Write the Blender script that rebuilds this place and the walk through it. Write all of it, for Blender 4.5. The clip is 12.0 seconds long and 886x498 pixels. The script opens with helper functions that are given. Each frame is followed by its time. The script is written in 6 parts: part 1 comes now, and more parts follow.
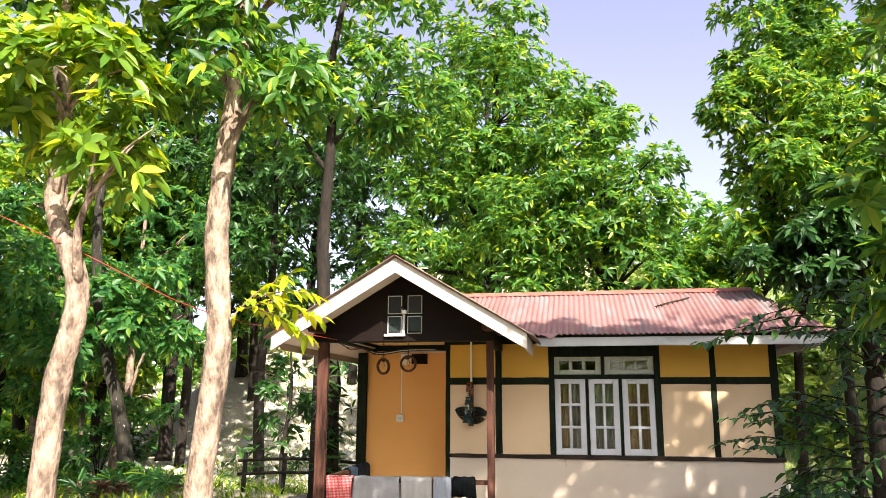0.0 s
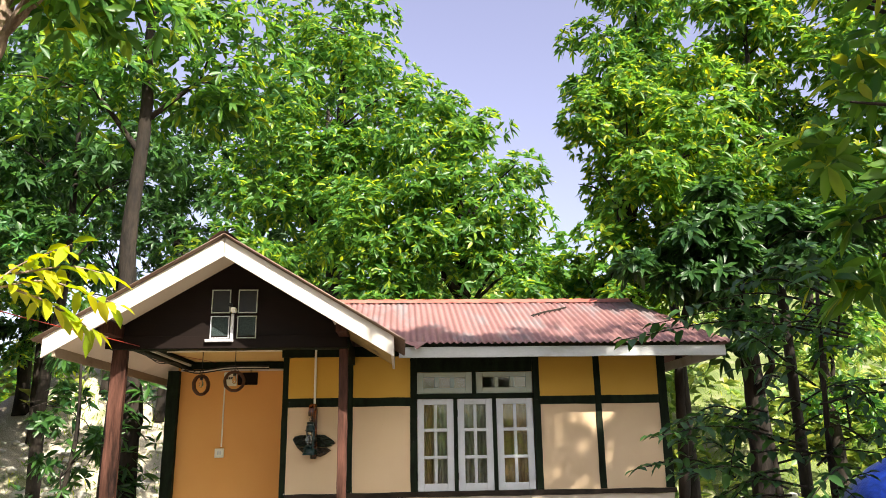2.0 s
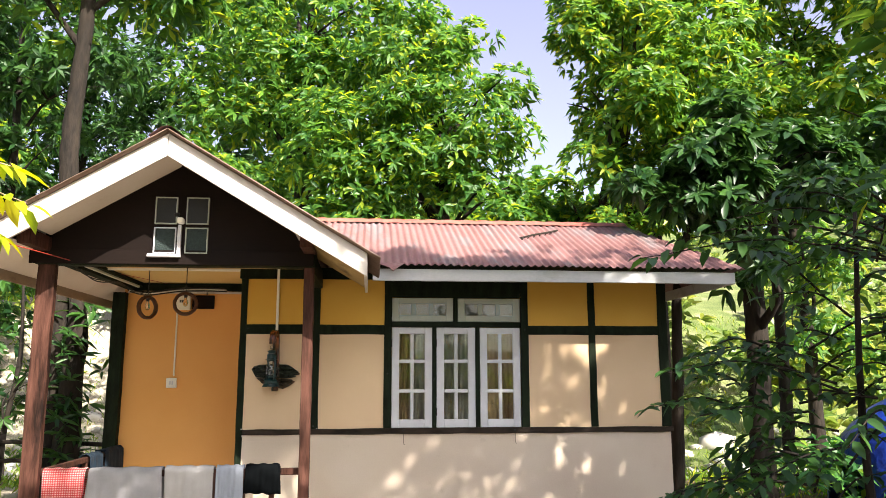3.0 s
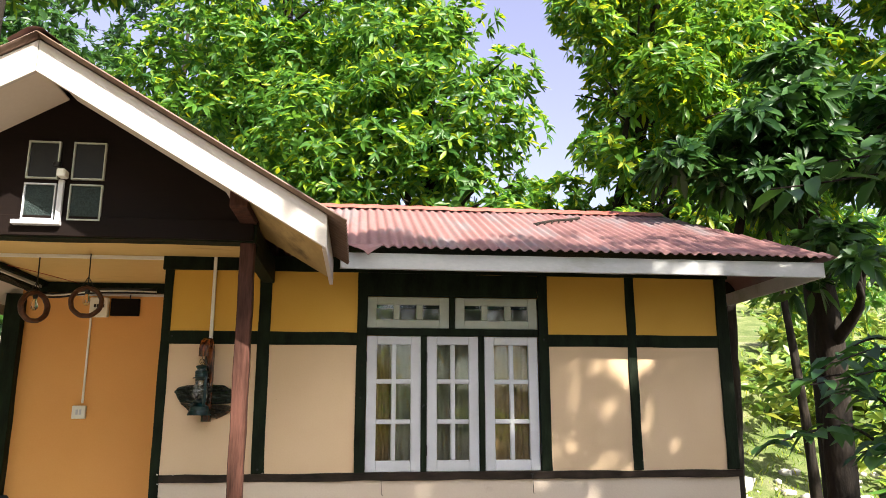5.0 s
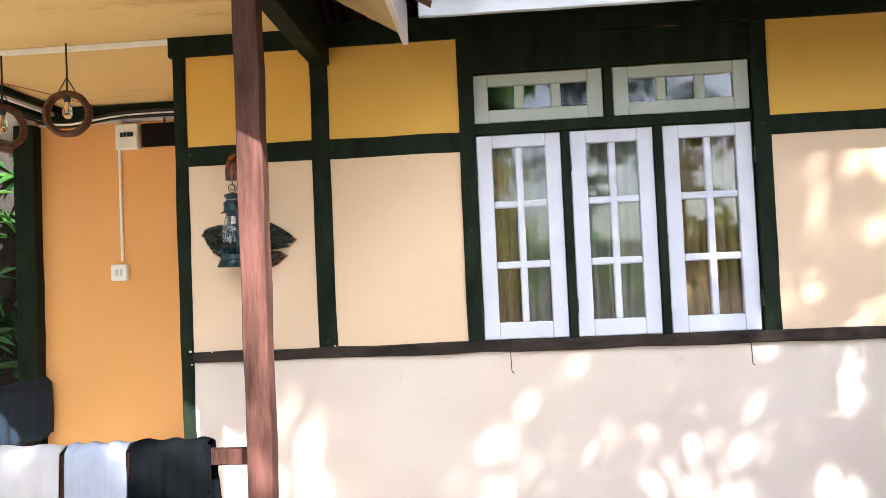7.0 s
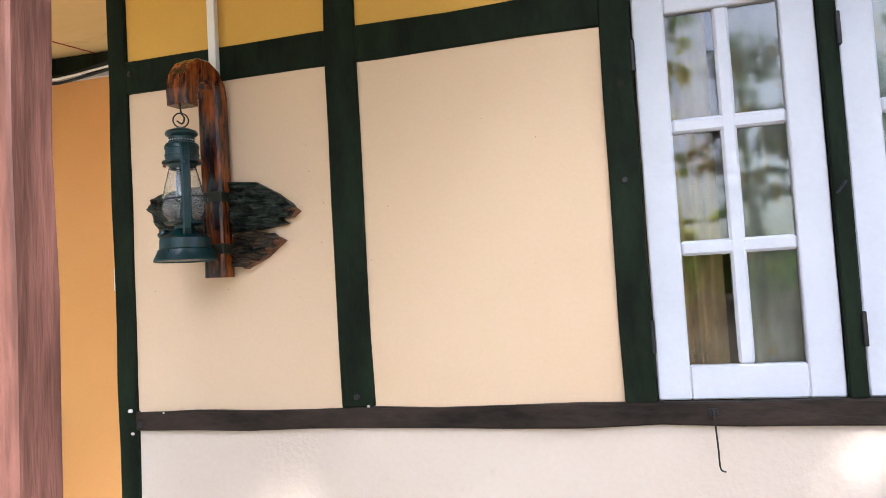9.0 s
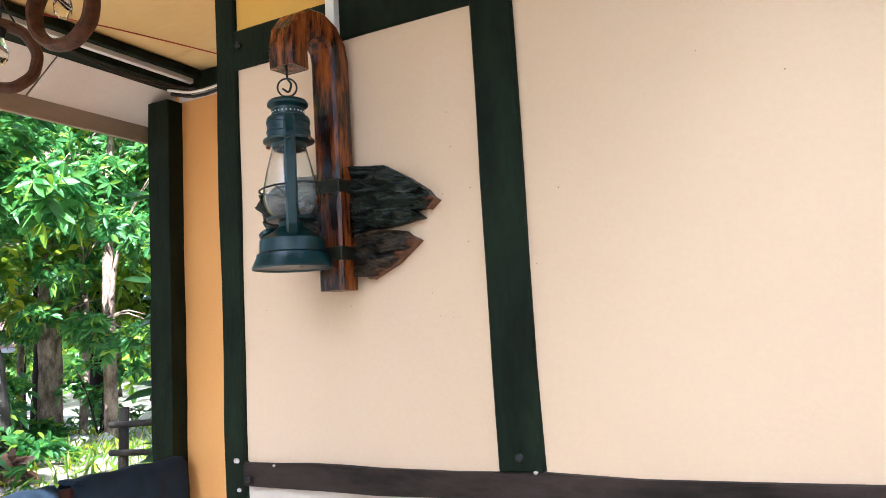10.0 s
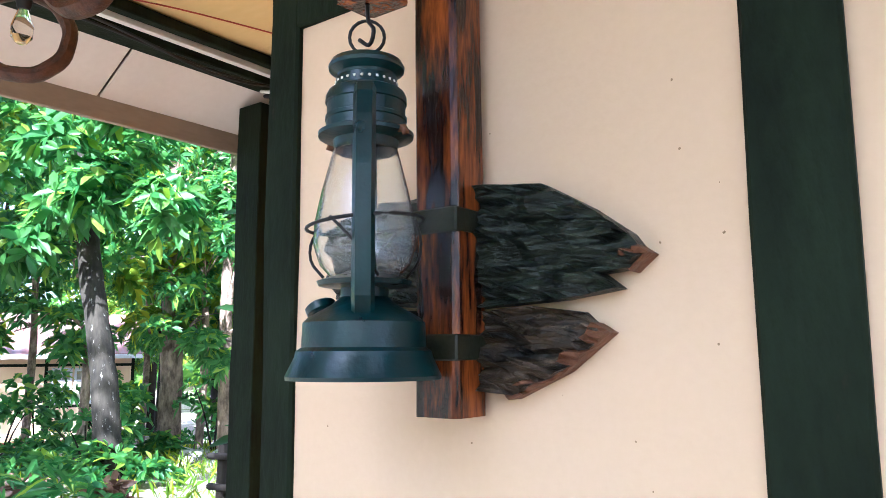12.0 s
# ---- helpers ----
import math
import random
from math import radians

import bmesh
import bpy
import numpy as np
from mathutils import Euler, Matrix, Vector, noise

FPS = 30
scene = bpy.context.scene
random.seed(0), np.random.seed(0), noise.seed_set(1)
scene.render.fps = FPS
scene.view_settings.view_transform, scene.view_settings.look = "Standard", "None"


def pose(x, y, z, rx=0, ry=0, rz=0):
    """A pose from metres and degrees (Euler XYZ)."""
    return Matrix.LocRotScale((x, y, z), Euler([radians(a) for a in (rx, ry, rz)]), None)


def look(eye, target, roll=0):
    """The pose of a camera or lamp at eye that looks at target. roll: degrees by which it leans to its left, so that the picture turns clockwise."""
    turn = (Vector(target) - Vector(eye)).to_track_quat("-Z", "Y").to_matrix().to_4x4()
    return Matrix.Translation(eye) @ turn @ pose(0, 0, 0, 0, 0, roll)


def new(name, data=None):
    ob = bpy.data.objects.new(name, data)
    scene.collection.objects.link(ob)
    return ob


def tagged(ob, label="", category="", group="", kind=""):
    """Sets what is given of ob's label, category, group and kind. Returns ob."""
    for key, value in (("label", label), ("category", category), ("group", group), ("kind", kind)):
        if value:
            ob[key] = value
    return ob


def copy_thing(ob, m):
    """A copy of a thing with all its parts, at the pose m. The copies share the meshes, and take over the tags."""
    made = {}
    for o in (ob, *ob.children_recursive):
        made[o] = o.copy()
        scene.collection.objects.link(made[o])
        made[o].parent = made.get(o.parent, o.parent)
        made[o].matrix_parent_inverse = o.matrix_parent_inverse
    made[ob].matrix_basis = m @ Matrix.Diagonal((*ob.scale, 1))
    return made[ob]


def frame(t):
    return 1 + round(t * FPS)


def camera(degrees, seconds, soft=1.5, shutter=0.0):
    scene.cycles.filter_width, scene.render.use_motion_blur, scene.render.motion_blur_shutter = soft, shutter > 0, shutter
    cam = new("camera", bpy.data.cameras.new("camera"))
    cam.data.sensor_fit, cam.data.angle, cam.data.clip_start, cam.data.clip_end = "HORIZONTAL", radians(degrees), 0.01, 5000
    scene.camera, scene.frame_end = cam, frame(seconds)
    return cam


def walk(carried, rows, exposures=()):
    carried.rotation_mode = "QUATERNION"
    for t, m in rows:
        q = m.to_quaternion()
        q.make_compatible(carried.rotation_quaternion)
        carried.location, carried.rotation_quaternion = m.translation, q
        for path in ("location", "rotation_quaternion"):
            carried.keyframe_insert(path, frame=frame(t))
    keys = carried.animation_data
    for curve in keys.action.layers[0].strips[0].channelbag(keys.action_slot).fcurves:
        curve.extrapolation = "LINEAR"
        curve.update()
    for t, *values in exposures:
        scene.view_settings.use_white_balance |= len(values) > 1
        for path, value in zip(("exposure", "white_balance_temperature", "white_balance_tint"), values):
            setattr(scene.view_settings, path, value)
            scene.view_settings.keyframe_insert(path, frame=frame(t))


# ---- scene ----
cam = camera(61.1, 12.0, 0.8)
PATH = [
    (0, (0.242, -1.191, 1.675), (-0.108, 0.736, 2.08), 0.2),
    (0.5, (0.074, -0.802, 1.658), (-0.154, 1.14, 2.081), 0.1),
    (0.8, (-0.062, -0.512, 1.631), (-0.217, 1.432, 2.073), -0.4),
    (1, (-0.103, -0.322, 1.613), (-0.214, 1.622, 2.067), -0.5),
    (1.5, (-0.249, 0.2, 1.544), (-0.218, 2.134, 2.051), -1.0),
    (2, (-0.308, 0.731, 1.495), (-0.196, 2.662, 2.003), -0.9),
    (2.5, (-0.297, 1.211, 1.513), (-0.175, 3.167, 1.914), -0.1),
    (3, (-0.331, 1.746, 1.511), (-0.145, 3.709, 1.848), -0.1),
    (4.8, (-0.202, 3.548, 1.417), (0.022, 5.483, 1.871), 0.1),
    (5, (-0.187, 3.73, 1.415), (0.031, 5.67, 1.849), -0.1),
    (5.5, (-0.18, 4.246, 1.403), (0.006, 6.205, 1.757), -1.0),
    (6, (-0.099, 4.756, 1.359), (-0.014, 6.739, 1.606), -1.5),
    (6.2, (-0.078, 5.005, 1.398), (-0.042, 6.997, 1.571), -1.6),
    (6.5, (-0.055, 5.321, 1.328), (-0.076, 7.318, 1.44), -1.7),
    (6.7, (-0.05, 5.534, 1.336), (-0.122, 7.531, 1.409), -2.0),
    (8.5, (-0.054, 7.265, 1.274), (-0.428, 9.228, 1.363), -3.7),
    (9, (-0.123, 7.676, 1.298), (-0.647, 9.603, 1.413), -3.3),
    (9.5, (-0.234, 8.02, 1.283), (-0.983, 9.87, 1.418), -3.2),
    (10, (-0.323, 8.233, 1.278), (-1.261, 9.986, 1.494), -3.2),
    (10.5, (-0.355, 8.513, 1.306), (-1.487, 10.141, 1.564), -1.9),
    (11, (-0.421, 8.691, 1.374), (-1.705, 10.209, 1.587), -0.9),
    (11.5, (-0.519, 8.763, 1.361), (-1.816, 10.26, 1.632), -0.4),
    (12, (-0.761, 8.845, 1.448), (-1.958, 10.423, 1.724), -0.3),
]
EXPOSURES = [(0.0, 1.7, 6650, 7), (1.5, 1.47, 6700, 4), (3.0, 1.72, 6600, 8), (5.0, 1.68, 6550, 7), (6.0, 2.25, 6250, 8), (6.5, 2.7, 5900, 10), (8.5, 2.5, 5600, 12), (9.5, 2.72, 5450, 11), (10.5, 2.75, 5120, 11), (11.0, 2.8, 5100, 11), (11.5, 2.7, 5080, 11), (12.0, 3.0, 4950, 11)]
walk(cam, [(t, look(eye, target, roll)) for t, eye, target, roll in PATH], EXPOSURES)

# ---- world and sun ----
SUN_WAY = Vector((-0.55, 1.0, -0.98)).normalized()
elevation = math.asin(-SUN_WAY.z)
world = bpy.data.worlds.new("world")
scene.world = world
world.use_nodes = True
wn = world.node_tree.nodes
sky = wn.new("ShaderNodeTexSky")
sky.sky_type, sky.sun_disc = "NISHITA", False
sky.sun_elevation = elevation
sky.sun_rotation = math.atan2(-SUN_WAY.x, -SUN_WAY.y)
sky.air_density, sky.dust_density, sky.ozone_density = 1.0, 3.0, 3.0
haze = wn.new("ShaderNodeHueSaturation")
haze.inputs["Hue"].default_value, haze.inputs["Saturation"].default_value, haze.inputs["Value"].default_value = 0.54, 0.66, 0.90
world.node_tree.links.new(sky.outputs[0], haze.inputs["Color"])
world.node_tree.links.new(haze.outputs[0], wn["Background"].inputs[0])
wn["Background"].inputs[1].default_value = 0.125
sun = new("sun", bpy.data.lights.new("sun", "SUN"))
sun.data.energy, sun.data.angle, sun.data.color = 4.8, radians(0.53), (1.0, 0.93, 0.82)
sun.matrix_world = look((0, 0, 20), Vector((0, 0, 20)) + SUN_WAY)


# ---- materials ----
def node_mat(name):
    m = bpy.data.materials.new(name)
    m.use_nodes = True
    return m, m.node_tree.nodes, m.node_tree.links, m.node_tree.nodes["Principled BSDF"]


def surface(name, a, b, scale=3.0, rough=0.8, bump=0.2, grain=60.0, stretch=(1, 1, 1), spots=None, spot_scale=1.2, spot_at=0.62, metal=0.0, rough_b=None, depth=0.01, shine=0.3, low=0.45, high=0.9):
    """Two tones mixed by a coarse and a fine noise, optional spots, fine relief."""
    m, n, l, p = node_mat(name)
    co = n.new("ShaderNodeTexCoord")
    mp = n.new("ShaderNodeMapping")
    mp.inputs["Scale"].default_value = stretch
    l.new(co.outputs["Object"], mp.inputs["Vector"])
    big = n.new("ShaderNodeTexNoise")
    big.inputs["Scale"].default_value, big.inputs["Detail"].default_value = scale, 6
    fine = n.new("ShaderNodeTexNoise")
    fine.inputs["Scale"].default_value, fine.inputs["Detail"].default_value = grain, 4
    l.new(mp.outputs[0], big.inputs["Vector"])
    l.new(mp.outputs[0], fine.inputs["Vector"])
    add = n.new("ShaderNodeMath")
    add.operation = "MULTIPLY_ADD"
    l.new(fine.outputs["Fac"], add.inputs[0])
    add.inputs[1].default_value = 0.35
    l.new(big.outputs["Fac"], add.inputs[2])
    ramp = n.new("ShaderNodeValToRGB")
    ramp.color_ramp.elements[0].position, ramp.color_ramp.elements[1].position = low, high
    ramp.color_ramp.elements[0].color, ramp.color_ramp.elements[1].color = (*a, 1), (*b, 1)
    l.new(add.outputs[0], ramp.inputs[0])
    out = ramp.outputs[0]
    if spots:
        st = n.new("ShaderNodeTexNoise")
        st.inputs["Scale"].default_value, st.inputs["Detail"].default_value, st.inputs["Roughness"].default_value = spot_scale, 8, 0.65
        l.new(mp.outputs[0], st.inputs["Vector"])
        sr = n.new("ShaderNodeValToRGB")
        sr.color_ramp.elements[0].position, sr.color_ramp.elements[1].position = spot_at, spot_at + 0.12
        l.new(st.outputs["Fac"], sr.inputs[0])
        mx = n.new("ShaderNodeMix")
        mx.data_type = "RGBA"
        l.new(sr.outputs[0], mx.inputs["Factor"])
        l.new(out, mx.inputs["A"])
        mx.inputs["B"].default_value = (*spots, 1)
        out = mx.outputs["Result"]
    l.new(out, p.inputs["Base Color"])
    rr = n.new("ShaderNodeMapRange")
    rr.inputs["To Min"].default_value, rr.inputs["To Max"].default_value = rough - 0.08, min(1.0, (rough_b or rough) + 0.1)
    l.new(big.outputs["Fac"], rr.inputs["Value"])
    l.new(rr.outputs[0], p.inputs["Roughness"])
    p.inputs["Metallic"].default_value = metal
    p.inputs["Specular IOR Level"].default_value = shine
    bp = n.new("ShaderNodeBump")
    bp.inputs["Strength"].default_value, bp.inputs["Distance"].default_value = bump, depth
    l.new(add.outputs[0], bp.inputs["Height"])
    l.new(bp.outputs[0], p.inputs["Normal"])
    return m


def leaf_mat(name, dark, light, young=None, share=0.12, glow=0.35):
    """Leaves: every leaf takes its own tone; thin, so light passes through."""
    m, n, l, p = node_mat(name)
    geo = n.new("ShaderNodeNewGeometry")
    ramp = n.new("ShaderNodeValToRGB")
    e = ramp.color_ramp.elements
    e[0].color, e[1].color = (*dark, 1), (*light, 1)
    if young:
        e[1].position = 1.0 - share - 0.05
        y = e.new(1.0 - share / 2)
        y.color = (*young, 1)
    l.new(geo.outputs["Random Per Island"], ramp.inputs[0])
    l.new(ramp.outputs[0], p.inputs["Base Color"])
    p.inputs["Roughness"].default_value = 0.42
    tr = n.new("ShaderNodeBsdfTranslucent")
    hs = n.new("ShaderNodeHueSaturation")
    hs.inputs["Hue"].default_value, hs.inputs["Saturation"].default_value, hs.inputs["Value"].default_value = 0.478, 1.05, 2.0
    l.new(ramp.outputs[0], hs.inputs["Color"])
    l.new(hs.outputs[0], tr.inputs["Color"])
    mix = n.new("ShaderNodeMixShader")
    mix.inputs[0].default_value = glow
    l.new(p.outputs[0], mix.inputs[1])
    l.new(tr.outputs[0], mix.inputs[2])
    l.new(mix.outputs[0], n["Material Output"].inputs[0])
    return m


PLASTER = surface("cream_plaster", (0.61, 0.435, 0.28), (0.66, 0.485, 0.325), 1.5, 0.75, 0.12, 90, spots=(0.57, 0.40, 0.25), spot_scale=2.5, spot_at=0.66)
# yellower, more saturated tone for the panels above the middle rail
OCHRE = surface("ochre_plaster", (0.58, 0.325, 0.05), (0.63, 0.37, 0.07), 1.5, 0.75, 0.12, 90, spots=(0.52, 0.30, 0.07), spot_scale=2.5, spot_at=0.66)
PLINTH_PLASTER = surface("pale_plaster", (0.56, 0.45, 0.36), (0.62, 0.52, 0.43), 1.8, 0.8, 0.3, 70, spots=(0.48, 0.38, 0.30), spot_scale=3.0, spot_at=0.64)
ORANGE = surface("orange_plaster", (0.67, 0.325, 0.095), (0.72, 0.37, 0.125), 1.2, 0.7, 0.1, 80)
TIMBER = surface("dark_timber", (0.005, 0.007, 0.004), (0.013, 0.020, 0.011), 14, 0.6, 0.5, 90, (1, 1, 0.3), spots=(0.03, 0.018, 0.013), spot_scale=18, spot_at=0.66, shine=0.07)
POST_WOOD = surface("red_brown_timber", (0.024, 0.011, 0.008), (0.100, 0.044, 0.033), 22, 0.6, 0.4, 120, (1, 1, 0.12), spots=(0.012, 0.007, 0.006), spot_scale=9, spot_at=0.54, shine=0.08)
SILL_WOOD = surface("weathered_brown_sill", (0.012, 0.009, 0.007), (0.045, 0.031, 0.024), 16, 0.65, 0.5, 90, (0.3, 1, 1), spots=(0.10, 0.085, 0.07), spot_scale=26, spot_at=0.66, shine=0.1)
GABLE_WOOD = surface("brown_painted_boards", (0.006, 0.004, 0.0035), (0.012, 0.007, 0.006), 3, 0.6, 0.2, 60, (0.2, 1, 1), shine=0.08)
WHITE = surface("white_gloss_paint", (0.50, 0.50, 0.54), (0.57, 0.57, 0.61), 4, 0.4, 0.15, 80, spots=(0.55, 0.52, 0.5), spot_scale=7, spot_at=0.72)
# greenish grey-white: fanlight frames with their shade in the colour, three gable frames
GREY_WHITE = surface("grey_white_paint", (0.36, 0.38, 0.33), (0.43, 0.45, 0.39), 4, 0.5, 0.15, 80, spots=(0.33, 0.33, 0.27), spot_scale=7, spot_at=0.66)
BARGE = surface("cream_painted_board", (0.52, 0.46, 0.43), (0.62, 0.57, 0.54), 3, 0.55, 0.2, 60, (1, 1, 1), spots=(0.5, 0.42, 0.37), spot_scale=4, spot_at=0.66)
GREY_BOARD = surface("grey_fascia_paint", (0.36, 0.37, 0.39), (0.50, 0.50, 0.51), 2.5, 0.6, 0.2, 60, (0.4, 1, 1), spots=(0.33, 0.33, 0.30), spot_scale=3, spot_at=0.56)
PLY = surface("stained_plywood", (0.60, 0.41, 0.15), (0.69, 0.50, 0.22), 2.0, 0.7, 0.1, 40, (0.35, 1, 1), spots=(0.28, 0.16, 0.055), spot_scale=1.6, spot_at=0.58)
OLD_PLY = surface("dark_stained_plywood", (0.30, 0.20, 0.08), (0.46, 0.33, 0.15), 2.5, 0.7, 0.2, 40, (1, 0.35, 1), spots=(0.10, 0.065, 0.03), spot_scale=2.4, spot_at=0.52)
EAVE_WOOD = surface("weathered_eave_board", (0.27, 0.20, 0.145), (0.40, 0.315, 0.24), 3.0, 0.75, 0.3, 50, (1, 0.3, 1), spots=(0.16, 0.11, 0.075), spot_scale=5, spot_at=0.6)
SOFFIT = surface("pale_soffit_board", (0.66, 0.57, 0.50), (0.74, 0.66, 0.59), 1.5, 0.75, 0.1, 40, spots=(0.5, 0.38, 0.27), spot_scale=1.4, spot_at=0.62)
ROOF = surface("weathered_red_roof_paint", (0.19, 0.088, 0.085), (0.29, 0.155, 0.15), 1.2, 0.5, 0.15, 40, (1, 0.35, 0.35), spots=(0.21, 0.165, 0.17), spot_scale=2.6, spot_at=0.52, rough_b=0.7)
RIDGE = surface("red_ridge_paint", (0.33, 0.085, 0.07), (0.42, 0.14, 0.11), 3, 0.5, 0.15, 50)
OLD_SHEET = surface("old_brown_roof_sheet", (0.14, 0.085, 0.065), (0.24, 0.17, 0.135), 3, 0.6, 0.15, 40, spots=(0.10, 0.075, 0.05), spot_scale=4, spot_at=0.55)
CONCRETE = surface("concrete", (0.32, 0.30, 0.27), (0.42, 0.40, 0.36), 2, 0.9, 0.4, 60)
PVC = surface("white_plastic", (0.72, 0.70, 0.64), (0.78, 0.76, 0.70), 4, 0.4, 0.03, 60)
BLACK_PLASTIC = surface("black_plastic", (0.012, 0.012, 0.013), (0.02, 0.02, 0.022), 5, 0.5, 0.05, 60)
IRON = surface("dark_iron", (0.02, 0.02, 0.021), (0.045, 0.042, 0.04), 10, 0.5, 0.1, 90, metal=0.7)
LANTERN = surface("blue_black_enamel", (0.001, 0.014, 0.017), (0.0022, 0.026, 0.029), 30, 0.3, 0.12, 160, spots=(0.02, 0.035, 0.034), spot_scale=60, spot_at=0.68, shine=0.4)
VARNISH = surface("burnt_varnished_wood", (0.03, 0.006, 0.003), (0.28, 0.07, 0.012), 58, 0.22, 0.3, 260, (1, 1, 0.14), spots=(0.008, 0.004, 0.003), spot_scale=30, spot_at=0.47, shine=0.35, low=0.55, high=0.8)
BAND = surface("dark_green_band", (0.010, 0.014, 0.008), (0.03, 0.026, 0.014), 40, 0.4, 0.2, 200)
RING_WOOD = surface("dark_ring_wood", (0.03, 0.010, 0.005), (0.10, 0.035, 0.014), 40, 0.5, 0.4, 200)
# gloss on the ridges and dark in the crevices are put into the char tones
CHAR = surface("charred_bark", (0.004, 0.006, 0.004), (0.035, 0.044, 0.032), 70, 0.35, 1.0, 260, (0.4, 1, 1), spots=(0.24, 0.23, 0.19), spot_scale=75, spot_at=0.62, shine=0.22, low=0.58, high=0.86)
# dark spots: rough bark patches together with shadow blotches painted into the colour
BARK_PALE = surface("pale_bark", (0.11, 0.075, 0.058), (0.40, 0.29, 0.225), 9, 0.9, 1.0, 40, (1, 1, 0.45), spots=(0.06, 0.045, 0.035), spot_scale=3.2, spot_at=0.56, depth=0.05, low=0.52, high=0.82)
LICHEN_BARK = surface("lichen_spotted_bark", (0.012, 0.010, 0.008), (0.045, 0.038, 0.029), 8, 0.95, 0.9, 30, (1, 1, 0.4), spots=(0.40, 0.39, 0.36), spot_scale=20, spot_at=0.61, depth=0.03)
BARK_DARK = surface("dark_bark", (0.009, 0.007, 0.006), (0.034, 0.025, 0.019), 6, 0.95, 0.9, 24, (1, 1, 0.3), spots=(0.08, 0.068, 0.056), spot_scale=9, spot_at=0.72, depth=0.03)


def ground_mat():
    """Dark forest soil, pale river sand beyond the trees, pale left yard that bounces light."""
    m, n, l, p = node_mat("forest_soil_and_sand")
    co = n.new("ShaderNodeTexCoord")
    xyz = n.new("ShaderNodeSeparateXYZ")
    l.new(co.outputs["Object"], xyz.inputs[0])

    def noise_at(scale, detail=6):
        t = n.new("ShaderNodeTexNoise")
        t.inputs["Scale"].default_value, t.inputs["Detail"].default_value = scale, detail
        l.new(co.outputs["Object"], t.inputs["Vector"])
        return t.outputs["Fac"]

    def math_node(op, a, b):
        k = n.new("ShaderNodeMath")
        k.operation = op
        for i, v in enumerate((a, b)):
            if isinstance(v, float):
                k.inputs[i].default_value = v
            else:
                l.new(v, k.inputs[i])
        return k.outputs[0]

    def ramp_of(fac, stops):
        r = n.new("ShaderNodeValToRGB")
        e = r.color_ramp.elements
        while len(e) < len(stops):
            e.new(0.5)
        for k, (pos, c) in zip(e, stops):
            k.position, k.color = pos, (*c, 1)
        l.new(fac, r.inputs[0])
        return r.outputs[0]

    def spread(v, lo, hi):
        r = n.new("ShaderNodeMapRange")
        r.inputs["From Min"].default_value, r.inputs["From Max"].default_value = lo, hi
        l.new(v, r.inputs["Value"])
        return r.outputs[0]

    def mix(f, a, b):
        k = n.new("ShaderNodeMix")
        k.data_type = "RGBA"
        l.new(f, k.inputs["Factor"])
        l.new(a, k.inputs["A"])
        l.new(b, k.inputs["B"])
        return k.outputs["Result"]

    wide = math_node("MULTIPLY", noise_at(0.35), 5.0)
    back = spread(math_node("ADD", xyz.outputs["Y"], wide), 15.5, 18.5)
    # left yard: sand behind; its unseen front is pale to bounce light into the porch
    side = math_node("MULTIPLY", spread(math_node("ADD", xyz.outputs["X"], wide), 2.0, -1.0), 0.6)
    sand = math_node("MAXIMUM", back, side)
    mid = noise_at(1.3)
    soil_c = ramp_of(mid, ((0.3, (0.10, 0.072, 0.045)), (0.55, (0.17, 0.125, 0.08)), (0.75, (0.09, 0.11, 0.035))))
    sand_c = ramp_of(noise_at(0.6), ((0.3, (0.42, 0.36, 0.28)), (0.56, (0.54, 0.47, 0.38)), (0.74, (0.20, 0.22, 0.08))))
    grass_c = ramp_of(noise_at(0.9), ((0.3, (0.09, 0.13, 0.035)), (0.55, (0.17, 0.20, 0.07)), (0.75, (0.34, 0.30, 0.21))))
    east = spread(math_node("ADD", xyz.outputs["X"], wide), 4.5, 7.5)
    colour = mix(sand, soil_c, mix(east, sand_c, grass_c))
    grain = noise_at(28.0, 3)
    dark = ramp_of(grain, ((0.35, (0.55, 0.55, 0.55)), (0.6, (1.0, 1.0, 1.0))))
    k = n.new("ShaderNodeMix")
    k.data_type, k.blend_type = "RGBA", "MULTIPLY"
    k.inputs["Factor"].default_value = 1.0
    l.new(colour, k.inputs["A"])
    l.new(dark, k.inputs["B"])
    l.new(k.outputs["Result"], p.inputs["Base Color"])
    p.inputs["Roughness"].default_value, p.inputs["Specular IOR Level"].default_value = 0.95, 0.2
    b = n.new("ShaderNodeBump")
    b.inputs["Strength"].default_value, b.inputs["Distance"].default_value = 0.6, 0.03
    l.new(grain, b.inputs["Height"])
    l.new(b.outputs[0], p.inputs["Normal"])
    return m


SOIL = ground_mat()
STONE = surface("river_stone", (0.40, 0.37, 0.33), (0.60, 0.56, 0.51), 2, 0.9, 0.4, 20)
LEAF_MID = leaf_mat("green_leaves", (0.026, 0.10, 0.022), (0.105, 0.235, 0.032), (0.28, 0.36, 0.028), 0.14, 0.5)
LEAF_DARK = leaf_mat("dark_green_leaves", (0.014, 0.052, 0.016), (0.05, 0.13, 0.022), None, 0.1, 0.35)
LEAF_YELLOW = leaf_mat("yellow_green_leaves", (0.06, 0.15, 0.014), (0.17, 0.28, 0.022), (0.40, 0.42, 0.03), 0.15, 0.45)
LEAF_FRESH = leaf_mat("fresh_green_leaves", (0.03, 0.115, 0.02), (0.12, 0.24, 0.028), (0.34, 0.38, 0.03), 0.14, 0.52)
LEAF_YOUNG = leaf_mat("young_yellow_leaves", (0.16, 0.26, 0.012), (0.40, 0.42, 0.02), (0.5, 0.48, 0.03), 0.2, 0.45)
